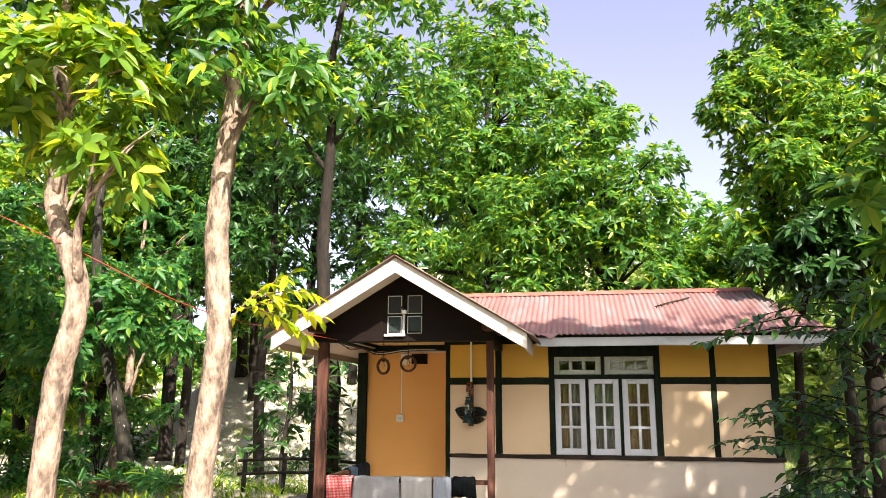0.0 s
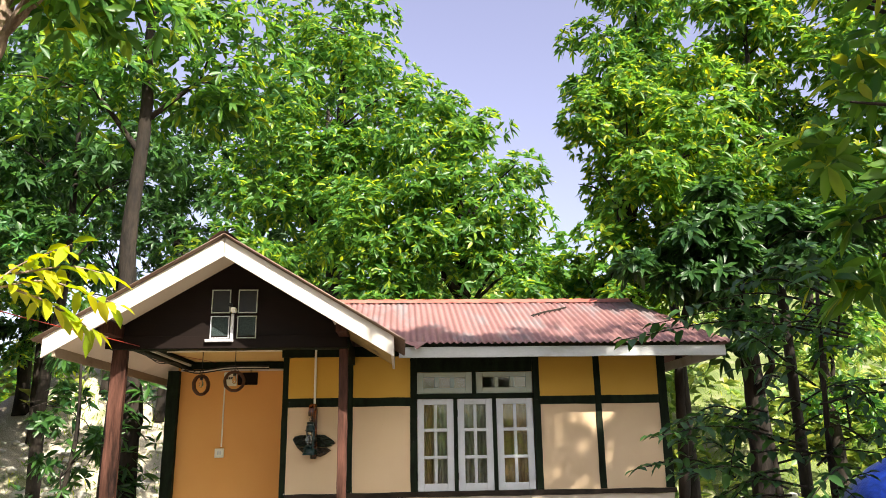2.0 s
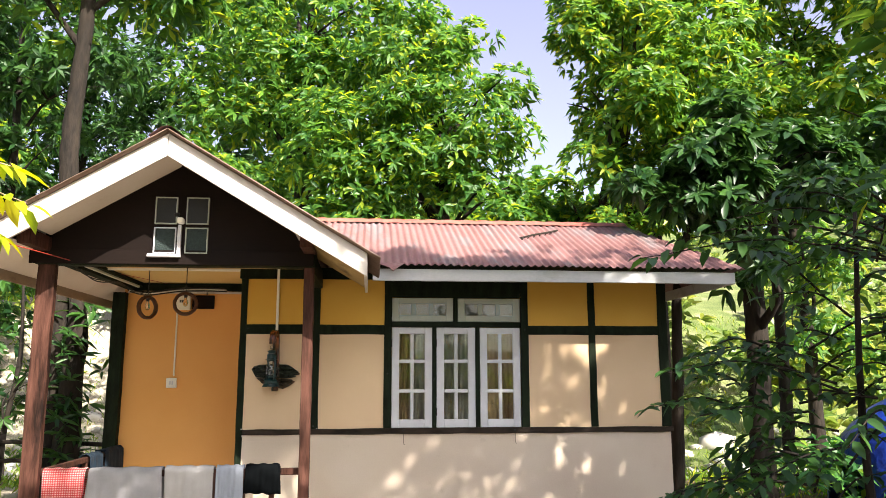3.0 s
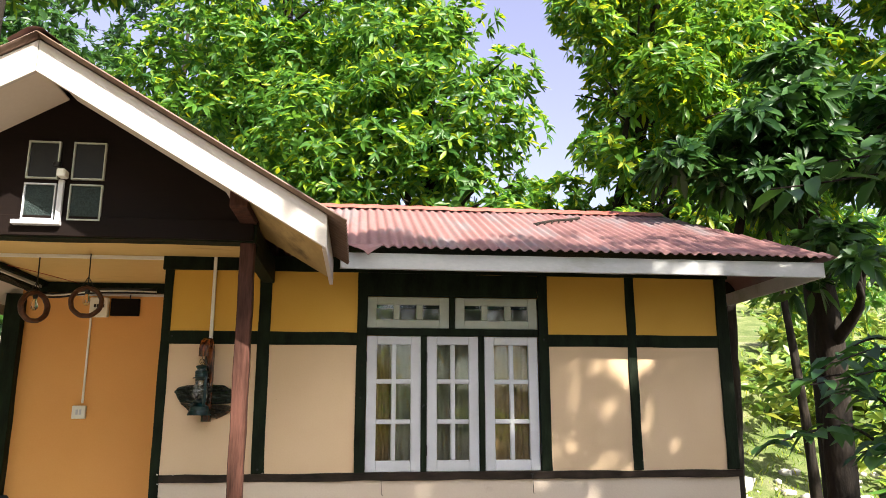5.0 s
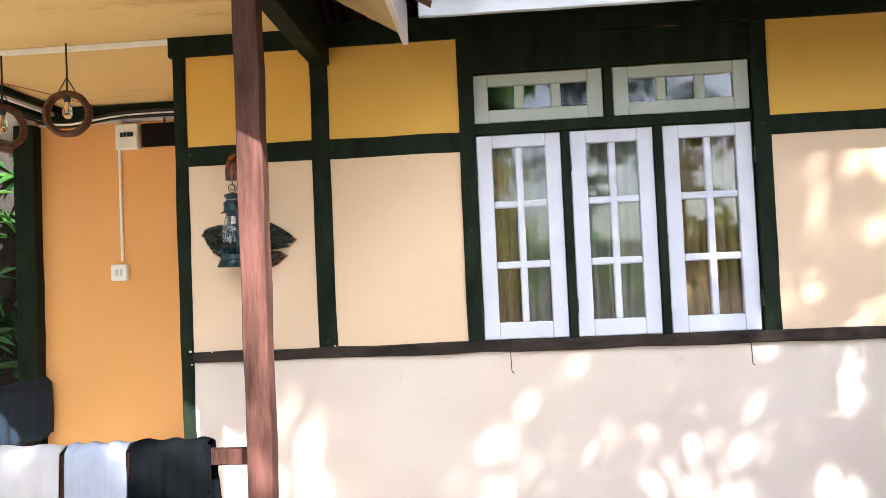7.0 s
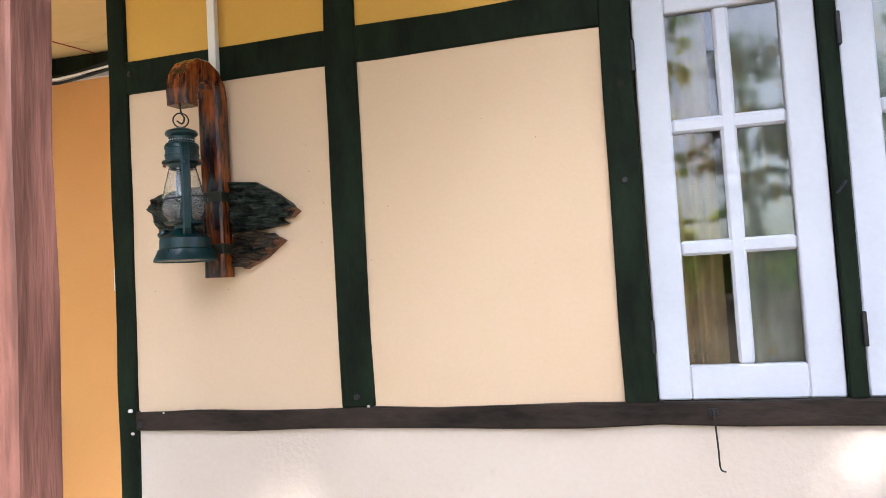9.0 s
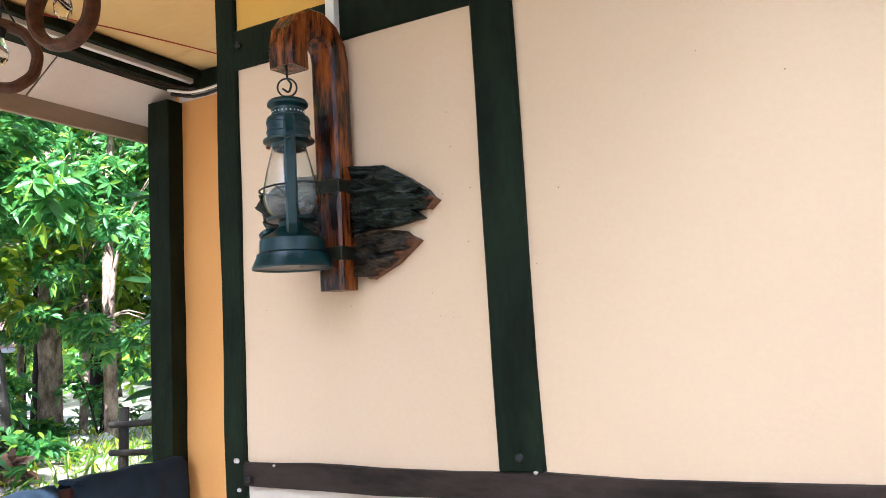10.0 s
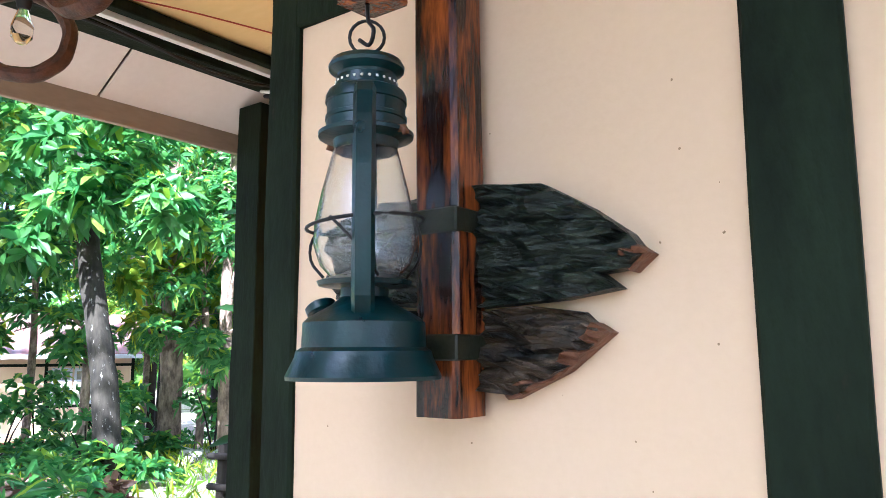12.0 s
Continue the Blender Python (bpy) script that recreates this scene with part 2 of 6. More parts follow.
LEAF_YARD = leaf_mat("yard_leaves", (0.022, 0.105, 0.030), (0.085, 0.23, 0.055), (0.22, 0.34, 0.04), 0.10, 0.5)
LEAF_FAR = leaf_mat("far_leaves", (0.07, 0.15, 0.03), (0.18, 0.26, 0.05), (0.30, 0.34, 0.07), 0.3)


# ---- mesh helpers ----
def mesh_object(name, verts, faces, material, parent=None, label="", smooth=False):
    me = bpy.data.meshes.new(name)
    me.from_pydata([tuple(v) for v in verts], [], [tuple(f) for f in faces])
    me.materials.append(material)
    if smooth:
        me.shade_smooth()
    me.update()
    ob = new(name, me)
    if parent:
        ob.parent = parent
    if label:
        ob["label"] = label
    return ob


def part(name, bm, material, parent, label="", smooth=False):
    """Links a bmesh as one mesh object under a thing or a part."""
    me = bpy.data.meshes.new(name)
    bmesh.ops.recalc_face_normals(bm, faces=bm.faces[:])
    bm.to_mesh(me)
    bm.free()
    me.materials.append(material)
    if smooth:
        me.shade_smooth()
        me.set_sharp_from_angle(angle=0.55)
    ob = new(name, me)
    if parent:
        ob.parent = parent
    if label:
        ob["label"] = label
    return ob


def box(x0, x1, y0, y1, z0, z1, bevel=0.004, bm=None):
    bm = bm or bmesh.new()
    made = bmesh.ops.create_cube(bm, size=1.0)["verts"]
    for v in made:
        v.co = Vector(((x0 + x1) / 2 + v.co.x * (x1 - x0), (y0 + y1) / 2 + v.co.y * (y1 - y0), (z0 + z1) / 2 + v.co.z * (z1 - z0)))
    if bevel:
        edges = list({e for v in made for e in v.link_edges})
        bmesh.ops.bevel(bm, geom=edges, offset=bevel, segments=1, affect="EDGES")
    return bm


def beam(x0, x1, y0, y1, z0, z1, wobble=0.003, seed=0):
    """A hewn timber: a bevelled bar cut along its length with slightly uneven edges."""
    r = random.Random(seed)
    size = (x1 - x0, y1 - y0, z1 - z0)
    k = size.index(max(size))
    bm = box(x0, x1, y0, y1, z0, z1, 0.004)
    cuts = max(2, int(size[k] / 0.18))
    lo = (x0, y0, z0)[k]
    for i in range(1, cuts):
        co, no = Vector((0, 0, 0)), Vector((0, 0, 0))
        co[k], no[k] = lo + size[k] * i / cuts, 1
        bmesh.ops.bisect_plane(bm, geom=bm.verts[:] + bm.edges[:] + bm.faces[:], plane_co=co, plane_no=no)
    off = {}
    mid = ((x0 + x1) / 2, (y0 + y1) / 2, (z0 + z1) / 2)
    for v in bm.verts:
        key = round(v.co[k], 3)
        for a in range(3):
            if a != k:
                side = v.co[a] > mid[a]
                if (key, a, side) not in off:
                    off[(key, a, side)] = r.uniform(-wobble, wobble)
                v.co[a] += off[(key, a, side)]
    return bm


def tube_arrays(points, radii, segs=8, rough=0.0, seed=0, base=0):
    """A tapered tube through the points."""
    r = random.Random(seed)
    verts, faces = [], []
    pts = [Vector(p) for p in points]
    for i, p in enumerate(pts):
        d = (pts[min(i + 1, len(pts) - 1)] - pts[max(i - 1, 0)]).normalized()
        u = d.cross(Vector((0.31, 0.87, 0.05)) if abs(d.y) < 0.9 else Vector((1, 0, 0))).normalized()
        w = d.cross(u)
        for s in range(segs):
            a = 2 * math.pi * s / segs
            q = radii[i] * (1 + r.uniform(-rough, rough))
            verts.append(p + u * math.cos(a) * q + w * math.sin(a) * q)
    for i in range(len(pts) - 1):
        for s in range(segs):
            t = (s + 1) % segs
            faces.append((base + i * segs + s, base + i * segs + t, base + (i + 1) * segs + t, base + (i + 1) * segs + s))
    faces.append(tuple(base + s for s in reversed(range(segs))))
    faces.append(tuple(base + (len(pts) - 1) * segs + s for s in range(segs)))
    return verts, faces


def tube(name, points, radii, material, parent=None, label="", segs=8, rough=0.0, seed=0):
    if not isinstance(radii, (list, tuple)):
        radii = [radii] * len(points)
    v, f = tube_arrays(points, radii, segs, rough, seed)
    return mesh_object(name, v, f, material, parent, label, True)


def smooth_path(points, n):
    """n points on a Catmull-Rom curve through the given ones."""
    p = [Vector(q) for q in points]
    p = [p[0] * 2 - p[1]] + p + [p[-1] * 2 - p[-2]]
    out = []
    for i in range(n):
        s = i / (n - 1) * (len(p) - 3)
        k = min(int(s), len(p) - 4)
        t = s - k
        a, b, c, d = p[k:k + 4]
        out.append(0.5 * (2 * b + (c - a) * t + (2 * a - 5 * b + 4 * c - d) * t * t + (3 * b - a - 3 * c + d) * t ** 3))
    return out


def lathe(profile, cx, cy, segs=28, bm=None):
    """Turns (radius, height) pairs about an upright axis."""
    bm = bm or bmesh.new()
    rings = []
    for r, z in profile:
        rings.append([bm.verts.new((cx + r * math.cos(2 * math.pi * s / segs), cy + r * math.sin(2 * math.pi * s / segs), z)) for s in range(segs)])
    for a, b in zip(rings, rings[1:]):
        for s in range(segs):
            t = (s + 1) % segs
            bm.faces.new((a[s], a[t], b[t], b[s]))
    return bm


def leaves_mesh(name, pos, axis, up, length, width, material, parent=None, droop=0.25, simple=False):
    """Many leaves at once: each a folded blade of eight faces' worth of outline, bent downwards."""
    pos, axis, up = np.asarray(pos), np.asarray(axis), np.asarray(up)
    n = len(pos)
    axis = axis / np.linalg.norm(axis, axis=1, keepdims=True)
    side = np.cross(axis, up)
    side /= np.linalg.norm(side, axis=1, keepdims=True) + 1e-9
    nor = np.cross(side, axis)
    L, W = np.asarray(length)[:, None], np.asarray(width)[:, None]
    def at(f, s, h):
        return pos + axis * L * f + side * W * s + nor * (h * W) - np.array([0, 0, 1.0]) * L * droop * f * f
    if simple:
        v = np.stack([at(0, 0, 0), at(0.45, -0.5, 0.2), at(1.0, 0, 0), at(0.45, 0.5, 0.2)], axis=1).reshape(-1, 3)
        loops = (np.arange(n)[:, None] * 4 + np.array([[0, 2, 1, 0, 3, 2]])).reshape(-1)
        sizes = np.tile([3, 3], n)
        return leaf_object(name, v, loops, sizes, material, parent)
    v = np.stack([at(0, 0, 0), at(0.30, -0.42, 0.16), at(0.68, -0.40, 0.14), at(1.0, 0, 0), at(0.68, 0.40, 0.14), at(0.30, 0.42, 0.16), at(0.5, 0, -0.02)], axis=1).reshape(-1, 3)
    b = np.arange(n)[:, None] * 7
    quads = np.concatenate([b + np.array([[0, 6, 2, 1]]), b + np.array([[6, 3, 2, 2]]), b + np.array([[0, 5, 4, 6]]), b + np.array([[6, 4, 3, 3]])], axis=1).reshape(-1, 4)
    faces = quads.reshape(n, 4, 4)
    loops = np.concatenate([faces[:, 0], faces[:, 1, :3], faces[:, 2], faces[:, 3, :3]], axis=1).reshape(-1)
    sizes = np.tile([4, 3, 4, 3], n)
    return leaf_object(name, v, loops, sizes, material, parent)


def leaf_object(name, v, loops, sizes, material, parent):
    me = bpy.data.meshes.new(name)
    me.vertices.add(len(v))
    me.vertices.foreach_set("co", v.astype(np.float32).reshape(-1))
    me.loops.add(len(loops))
    me.loops.foreach_set("vertex_index", loops.astype(np.int32))
    me.polygons.add(len(sizes))
    me.polygons.foreach_set("loop_start", np.concatenate([[0], np.cumsum(sizes)[:-1]]).astype(np.int32))
    me.update(calc_edges=True)
    me.validate()
    me.materials.append(material)
    ob = new(name, me)
    if parent:
        ob.parent = parent
    return ob


def whorls(rng, centers, outward, count, length, width):
    """Star-shaped leaf bunches round twig ends."""
    n = len(centers)
    c = np.repeat(centers, count, axis=0)
    o = np.repeat(outward, count, axis=0)
    a = rng.uniform(0, 2 * math.pi, n * count)
    u = np.cross(o, rng.normal(size=(n * count, 3)))
    u /= np.linalg.norm(u, axis=1, keepdims=True) + 1e-9
    w = np.cross(o, u)
    axis = u * np.cos(a)[:, None] + w * np.sin(a)[:, None] + o * rng.uniform(0.0, 0.9, n * count)[:, None]
    L = length * rng.uniform(0.65, 1.2, n * count)
    return c, axis, o + rng.normal(scale=0.35, size=o.shape), L, L * width * rng.uniform(0.85, 1.15, n * count)


def crown(name, blobs, material, parent, seed, count=7, length=0.22, width=0.36, density=1.0, simple=False):
    """A crown from clumps (centre, radii, bunches): bunches sit on lumpy sub-clumps, with gaps."""
    rng = np.random.default_rng(seed)
    C, O = [], []
    for c, rad, num in blobs:
        num = int(num * density)
        subs = max(5, num // 22)
        d = rng.normal(size=(subs, 3))
        d /= np.linalg.norm(d, axis=1, keepdims=True)
        sub = d * rng.uniform(0.45, 0.95, (subs, 1))
        which = rng.integers(0, subs, num)
        e = rng.normal(size=(num, 3))
        e /= np.linalg.norm(e, axis=1, keepdims=True)
        e[:, 2] = np.abs(e[:, 2]) * rng.choice([1, 1, 1, -0.6], num)
        p = sub[which] + e * rng.uniform(0.75, 1.0, (num, 1)) * 0.34
        C.append(np.array(c) + p * np.array(rad))
        O.append(sub[which] * 0.35 + e + np.array([0, 0, 0.45]))
    C, O = np.concatenate(C), np.concatenate(O)
    O /= np.linalg.norm(O, axis=1, keepdims=True)
    ob = leaves_mesh(name, *whorls(rng, C, O, count, length, width), material, parent, 0.25, simple)
    ob["kind"] = "stuff"
    return ob


def tree(label, trunk_pts, radii, blobs, bark, leaf, seed, group="", count=7, length=0.22, width=0.36, density=1.0, limbs=True, simple=False):
    base = Vector(trunk_pts[0])
    t = tagged(new("tree"), label, "tree", group)
    t.location = base
    local = [Vector(p) - base for p in trunk_pts]
    n = max(14, len(local) * 7)
    pts = smooth_path(local, n)
    rs = [float(np.interp(i / (n - 1), np.linspace(0, 1, len(radii)), radii)) for i in range(n)]
    rs[0] *= 1.25
    tube("trunk", pts, rs, bark, t, "", 14, 0.10, seed)
    r = random.Random(seed)
    if limbs:
        for c, rad, num in blobs[:8]:
            end = Vector(c) - base
            k = max(range(n), key=lambda i: -abs(pts[i].z - (end.z - 0.9 * (end - pts[-1]).length * 0.5)) if i > n // 3 else -99)
            s = pts[k]
            mid = (s + end) / 2 + Vector((r.uniform(-.2, .2), r.uniform(-.2, .2), r.uniform(0.0, .3)))
            q = smooth_path([s, mid, end], 8)
            tube("limb", q, [max(0.012, rs[k] * 0.55 * (1 - i / 8.5)) for i in range(8)], bark, t, "", 7, 0.06, seed + 1)
            for j in range(3):
                e2 = end + Vector((r.uniform(-1, 1) * rad[0], r.uniform(-1, 1) * rad[1], r.uniform(-0.3, 0.8) * rad[2])) * 0.75
                q2 = smooth_path([q[4], (q[4] + e2) / 2 + Vector((0, 0, 0.12)), e2], 6)
                tube("limb", q2, [max(0.007, rs[k] * 0.25 * (1 - i / 6.5)) for i in range(6)], bark, t, "", 5, 0.0, seed + j)
    crown("crown", [(tuple(Vector(c) - base), rad, num) for c, rad, num in blobs], leaf, t, seed, count, length, width, density, simple)
    return t


def spray(name, paths, material, twig_mat, parent, seed, spacing=0.06, length=0.11, width=0.5, droop=0.3):
    """Twigs with leaves set in two rows along them."""
    rng = np.random.default_rng(seed)
    P, A, U = [], [], []
    for pts in paths:
        q = smooth_path(pts, 14)
        tube("twig", q, [0.009 * (1 - i / 15) + 0.002 for i in range(14)], twig_mat, parent, "", 5)
        total = sum((b - a).length for a, b in zip(q, q[1:]))
        num = max(4, int(total / spacing))
        for i in range(num):
            s = (0.12 + 0.88 * i / (num - 1)) * 12.99
            k = int(s)
            p = q[k].lerp(q[k + 1], s - k)
            d = (q[k + 1] - q[k]).normalized()
            sd = d.cross(Vector((0, 0, 1))).normalized() * (1 if i % 2 else -1)
            a = d * rng.uniform(0.0, 0.9) + sd * rng.uniform(0.4, 1.1) + Vector((rng.normal(0, .2), rng.normal(0, .2), rng.uniform(-0.6, 0.35)))
            p = p + Vector((rng.normal(0, .012), rng.normal(0, .012), rng.normal(0, .012)))
            if i == num - 1:
                a = d
            P.append(p)
            A.append(a)
            U.append((rng.normal(0, .25), rng.normal(0, .25), 1))
    n = len(P)
    L = length * rng.uniform(0.7, 1.2, n)
    return leaves_mesh(name, np.array([tuple(p) for p in P]), np.array([tuple(a) for a in A]), np.array(U), L, L * width, material, parent, droop)


# ---- ground ----
def step(a, b, v):
    t = min(1.0, max(0.0, (v - a) / (b - a)))
    return t * t * (3 - 2 * t)


def ground_z(x, y):
    z = -0.9 * step(12.5, 17, y) * step(-14, 3, x)
    z += -1.5 * step(-8, -24, x)
    z += 0.05 * math.sin(x * 0.9) * math.cos(y * 0.7)
    bank = step(-22, -13, x)
    z += bank * (5.5 * step(21, 33, y) + 9 * step(33, 70, y))
    z += (1 - bank) * 7 * step(45, 90, y)
    z += 14 * step(30, 90, math.hypot(x, y - 5) - 20) * 0.4
    return z + noise.noise((x * 0.25, y * 0.25, 0)) * 0.12 * step(2, 8, abs(y - 9) + abs(x) * 0.5)


def ground():
    def ticks():
        a = [i * 0.7 for i in range(0, 45)]
        while a[-1] < 900:
            a.append(a[-1] * 1.13 + 0.5)
        return [-v for v in reversed(a[1:])] + a
    xs, ys = ticks(), [v + 9 for v in ticks()]
    verts = [(x, y, ground_z(x, y)) for y in ys for x in xs]
    w = len(xs)
    faces = [(j * w + i, j * w + i + 1, (j + 1) * w + i + 1, (j + 1) * w + i) for j in range(len(ys) - 1) for i in range(w - 1)]
    ob = mesh_object("ground", verts, faces, SOIL, smooth=True)
    tagged(ob, "sandy ground with grass patches and river bank", "ground", kind="structure")


ground()

# ---- cabin ----
FY = 9.60          # front of the plaster
cabin = tagged(new("cabin"), "half-timbered cream plaster cabin with red corrugated roof", "house")


def wall_piece(name, x0, x1, y0, y1, z0, z1, material, label):
    return tagged(part(name, box(x0, x1, y0, y1, z0, z1, 0), material, None), label, "wall", kind="structure")


# front wall: below the rail, beside and above the window
wall_front = tagged(part("wall_front", box(-1.64, 2.82, FY, FY + 0.12, -0.3, 0.95, 0), PLINTH_PLASTER, None), "pale plastered lower wall with hairline cracks", "wall", kind="structure")
for x0, x1 in ((-1.64, -0.92), (-0.92, -0.17), (1.28, 2.0), (2.0, 2.80)):
    part("plaster_panel", box(x0, x1, FY, FY + 0.12, 0.95, 2.0, 0), PLASTER, wall_front, "cream painted plaster")
    part("plaster_panel", box(x0, x1, FY, FY + 0.12, 2.0, 2.62, 0), OCHRE, wall_front, "upper plaster in a deeper ochre")
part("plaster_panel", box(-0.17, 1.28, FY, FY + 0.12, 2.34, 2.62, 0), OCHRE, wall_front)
TIMBERS = [
    (-1.670, -1.605, -0.2, 2.52, 0.012), (-0.955, -0.861, 1.0, 2.52, 0.012), (-0.202, -0.124, 1.0, 2.52, 0.016), (1.235, 1.315, 1.0, 2.52, 0.016),
    (1.965, 2.042, 1.0, 2.52, 0.012), (2.732, 2.832, 1.0, 2.52, 0.016),
    (-1.61, -0.19, 1.949, 2.049, 0.009), (1.315, 2.732, 1.952, 2.050, 0.009),
    (-1.69, 2.85, 2.52, 2.64, 0.020), (-0.128, 1.235, 2.338, 2.52, 0.010), (-0.128, 1.235, 2.028, 2.084, 0.010),
]
for i, (x0, x1, z0, z1, proud) in enumerate(TIMBERS):
    part("timber_beam", beam(x0, x1, FY - proud, FY + 0.02, z0, z1, 0.003, i), TIMBER, wall_front, "dark stained timber")
part("timber_beam", beam(-1.604, 2.848, FY - 0.02, FY + 0.02, 0.944, 1.000, 0.004, 77), SILL_WOOD, wall_front, "dark weathered sill beam")
for x0, x1, z0, z1 in ((0.302, 0.342, 1.0, 2.03), (0.755, 0.796, 1.0, 2.03), (0.524, 0.566, 2.084, 2.34)):
    part("mullion", beam(x0, x1, FY - 0.008, FY + 0.06, z0, z1, 0.001, 5), TIMBER, wall_front)
# rest of the shell
wall_piece("wall_east", 2.70, 2.82, FY + 0.12, 12.3, -0.3, 2.62, PLASTER, "cream plaster side wall")
wall_piece("wall_north", -3.3, 2.82, 12.3, 12.42, -0.3, 2.62, PLASTER, "cream plaster rear wall")
wall_piece("wall_porch_side", -1.64, -1.54, FY + 0.12, 10.89, -0.3, 2.62, PLASTER, "cream plaster wall beside the porch")
wall_back = wall_piece("wall_porch_back", -3.24, -1.54, 10.89, 11.0, -0.1, 2.62, ORANGE, "orange painted porch wall")
wall_piece("wall_west", -3.24, -3.12, 11.0, 12.3, -0.3, 2.62, PLASTER, "cream plaster side wall")
tagged(part("ceiling_room", box(-1.54, 2.70, FY + 0.12, 12.3, 2.62, 2.64, 0), TIMBER, None), "dark room ceiling", "ceiling", kind="structure")
tagged(part("floor_room", box(-1.54, 2.70, FY + 0.12, 12.3, 0.02, 0.08, 0), CONCRETE, None), "plain room floor", "floor", kind="structure")
tagged(part("floor_porch", box(-3.4, -0.85, 8.45, 10.89, -0.15, 0.06, 0.01), CONCRETE, None), "raised concrete porch floor", "floor", kind="structure")

# porch frame
part("top_beam", beam(-3.2, -1.68, 10.84, 10.89, 2.525, 2.615, 0.003, 11), TIMBER, cabin)
part("trim_strip", box(-3.2, -1.68, 10.872, 10.888, 2.497, 2.522, 0.002), BARGE, cabin)
part("rear_post", beam(-3.345, -3.2, 10.80, 10.92, -0.1, 2.5, 0.004, 12), TIMBER, cabin)
for name, x0, x1 in (("porch_post", -3.183, -3.04), ("porch_post", -0.932, -0.843)):
    part(name, beam(x0, x1, 8.395, 8.466, -0.15, 2.62, 0.003, int(x0 * 10)), POST_WOOD, cabin, "red-brown worn timber post")
part("gable_beam", beam(-3.20, -0.83, 8.37, 8.50, 2.47, 2.60, 0.003, 21), TIMBER, cabin)
part("side_beam", beam(-3.20, -3.10, 8.5, 10.86, 2.535, 2.60, 0.003, 22), TIMBER, cabin)
part("side_beam", beam(-3.05, -3.01, 8.6, 10.86, 2.575, 2.615, 0.003, 23), TIMBER, cabin)
part("side_beam", beam(-0.937, -0.845, 8.5, FY - 0.03, 2.42, 2.60, 0.003, 24), TIMBER, cabin)
tagged(part("ceiling_porch", box(-3.1, -0.96, 8.50, 10.89, 2.62, 2.635, 0), PLY, None), "water-stained yellow plywood porch ceiling", "ceiling", kind="structure")
GX, GZ, GS = -2.0, 3.485, 0.60     # gable ridge, its height and fall


def gable_z(x):
    return GZ - GS * abs(x - GX)


bm = bmesh.new()
front = [bm.verts.new((x, 8.36, z)) for x, z in ((-3.24, 2.60), (-0.85, 2.60), (-0.85, gable_z(-0.85) - 0.06), (GX, GZ - 0.06), (-3.24, gable_z(-3.24) - 0.06))]
f = bm.faces.new(front)
ext = bmesh.ops.extrude_face_region(bm, geom=[f])
for v in [g for g in ext["geom"] if isinstance(g, bmesh.types.BMVert)]:
    v.co.y += 0.06
part("gable_wall", bm, GABLE_WOOD, cabin, "dark brown boarded gable")
part("gable_board", box(-3.24, -0.85, 8.345, 8.366, 2.475, 2.60, 0.003), GABLE_WOOD, cabin)


def sloped_board(x0, z0, x1, z1, y0, y1, deep):
    """A board that follows the roof's fall: top edge from (x0, z0) to (x1, z1)."""
    bm = bmesh.new()
    q = [bm.verts.new((x, y, z)) for y in (y0, y1) for x, z in ((x0, z0), (x1, z1), (x1, z1 - deep), (x0, z0 - deep))]
    for a in ((0, 1, 2, 3), (7, 6, 5, 4), (0, 4, 5, 1), (1, 5, 6, 2), (2, 6, 7, 3), (3, 7, 4, 0)):
        bm.faces.new([q[i] for i in a])
    bmesh.ops.bevel(bm, geom=bm.edges[:], offset=0.003, segments=1, affect="EDGES")
    return bm


EL, ER = -3.60, -0.375
part("bargeboard", sloped_board(GX + 0.002, GZ - 0.01, ER, gable_z(ER) - 0.005, 7.80, 7.83, 0.19), BARGE, cabin, "cream painted bargeboard")
part("bargeboard", sloped_board(EL, gable_z(EL) - 0.005, GX - 0.002, GZ - 0.01, 7.80, 7.83, 0.19), BARGE, cabin, "cream painted bargeboard")
part("eave_board", box(ER - 0.025, ER, 7.832, 8.98, 2.315, gable_z(ER) - 0.02, 0.003), BARGE, cabin)
part("eave_board", box(-3.515, -3.49, 7.832, 11.6, 2.345, 2.545, 0.003), EAVE_WOOD, cabin)
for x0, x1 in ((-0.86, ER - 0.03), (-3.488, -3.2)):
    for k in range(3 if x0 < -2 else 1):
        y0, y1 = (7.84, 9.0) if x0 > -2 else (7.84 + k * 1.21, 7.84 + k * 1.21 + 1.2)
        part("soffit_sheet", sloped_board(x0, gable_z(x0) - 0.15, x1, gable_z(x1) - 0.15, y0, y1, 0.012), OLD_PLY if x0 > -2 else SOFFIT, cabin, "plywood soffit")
for s in (-1, 1):
    x0, x1 = sorted((GX + s * 0.02, GX + s * 1.08))
    part("soffit_sheet", sloped_board(x0, gable_z(x0) - 0.11, x1, gable_z(x1) - 0.11, 7.84, 8.355, 0.012), SOFFIT, cabin, "pale soffit under the gable overhang")
for x in (-0.935, -3.17):
    part("bracket_end", beam(x, x + 0.10, 7.95, 8.5, 2.58, 2.70, 0.003, 3), POST_WOOD, cabin, "sawn red-brown beam end")
    part("bracket_end", box(x - 0.05, x + 0.045, 7.99, 8.5, 2.705, 2.745, 0.003), BARGE, cabin)


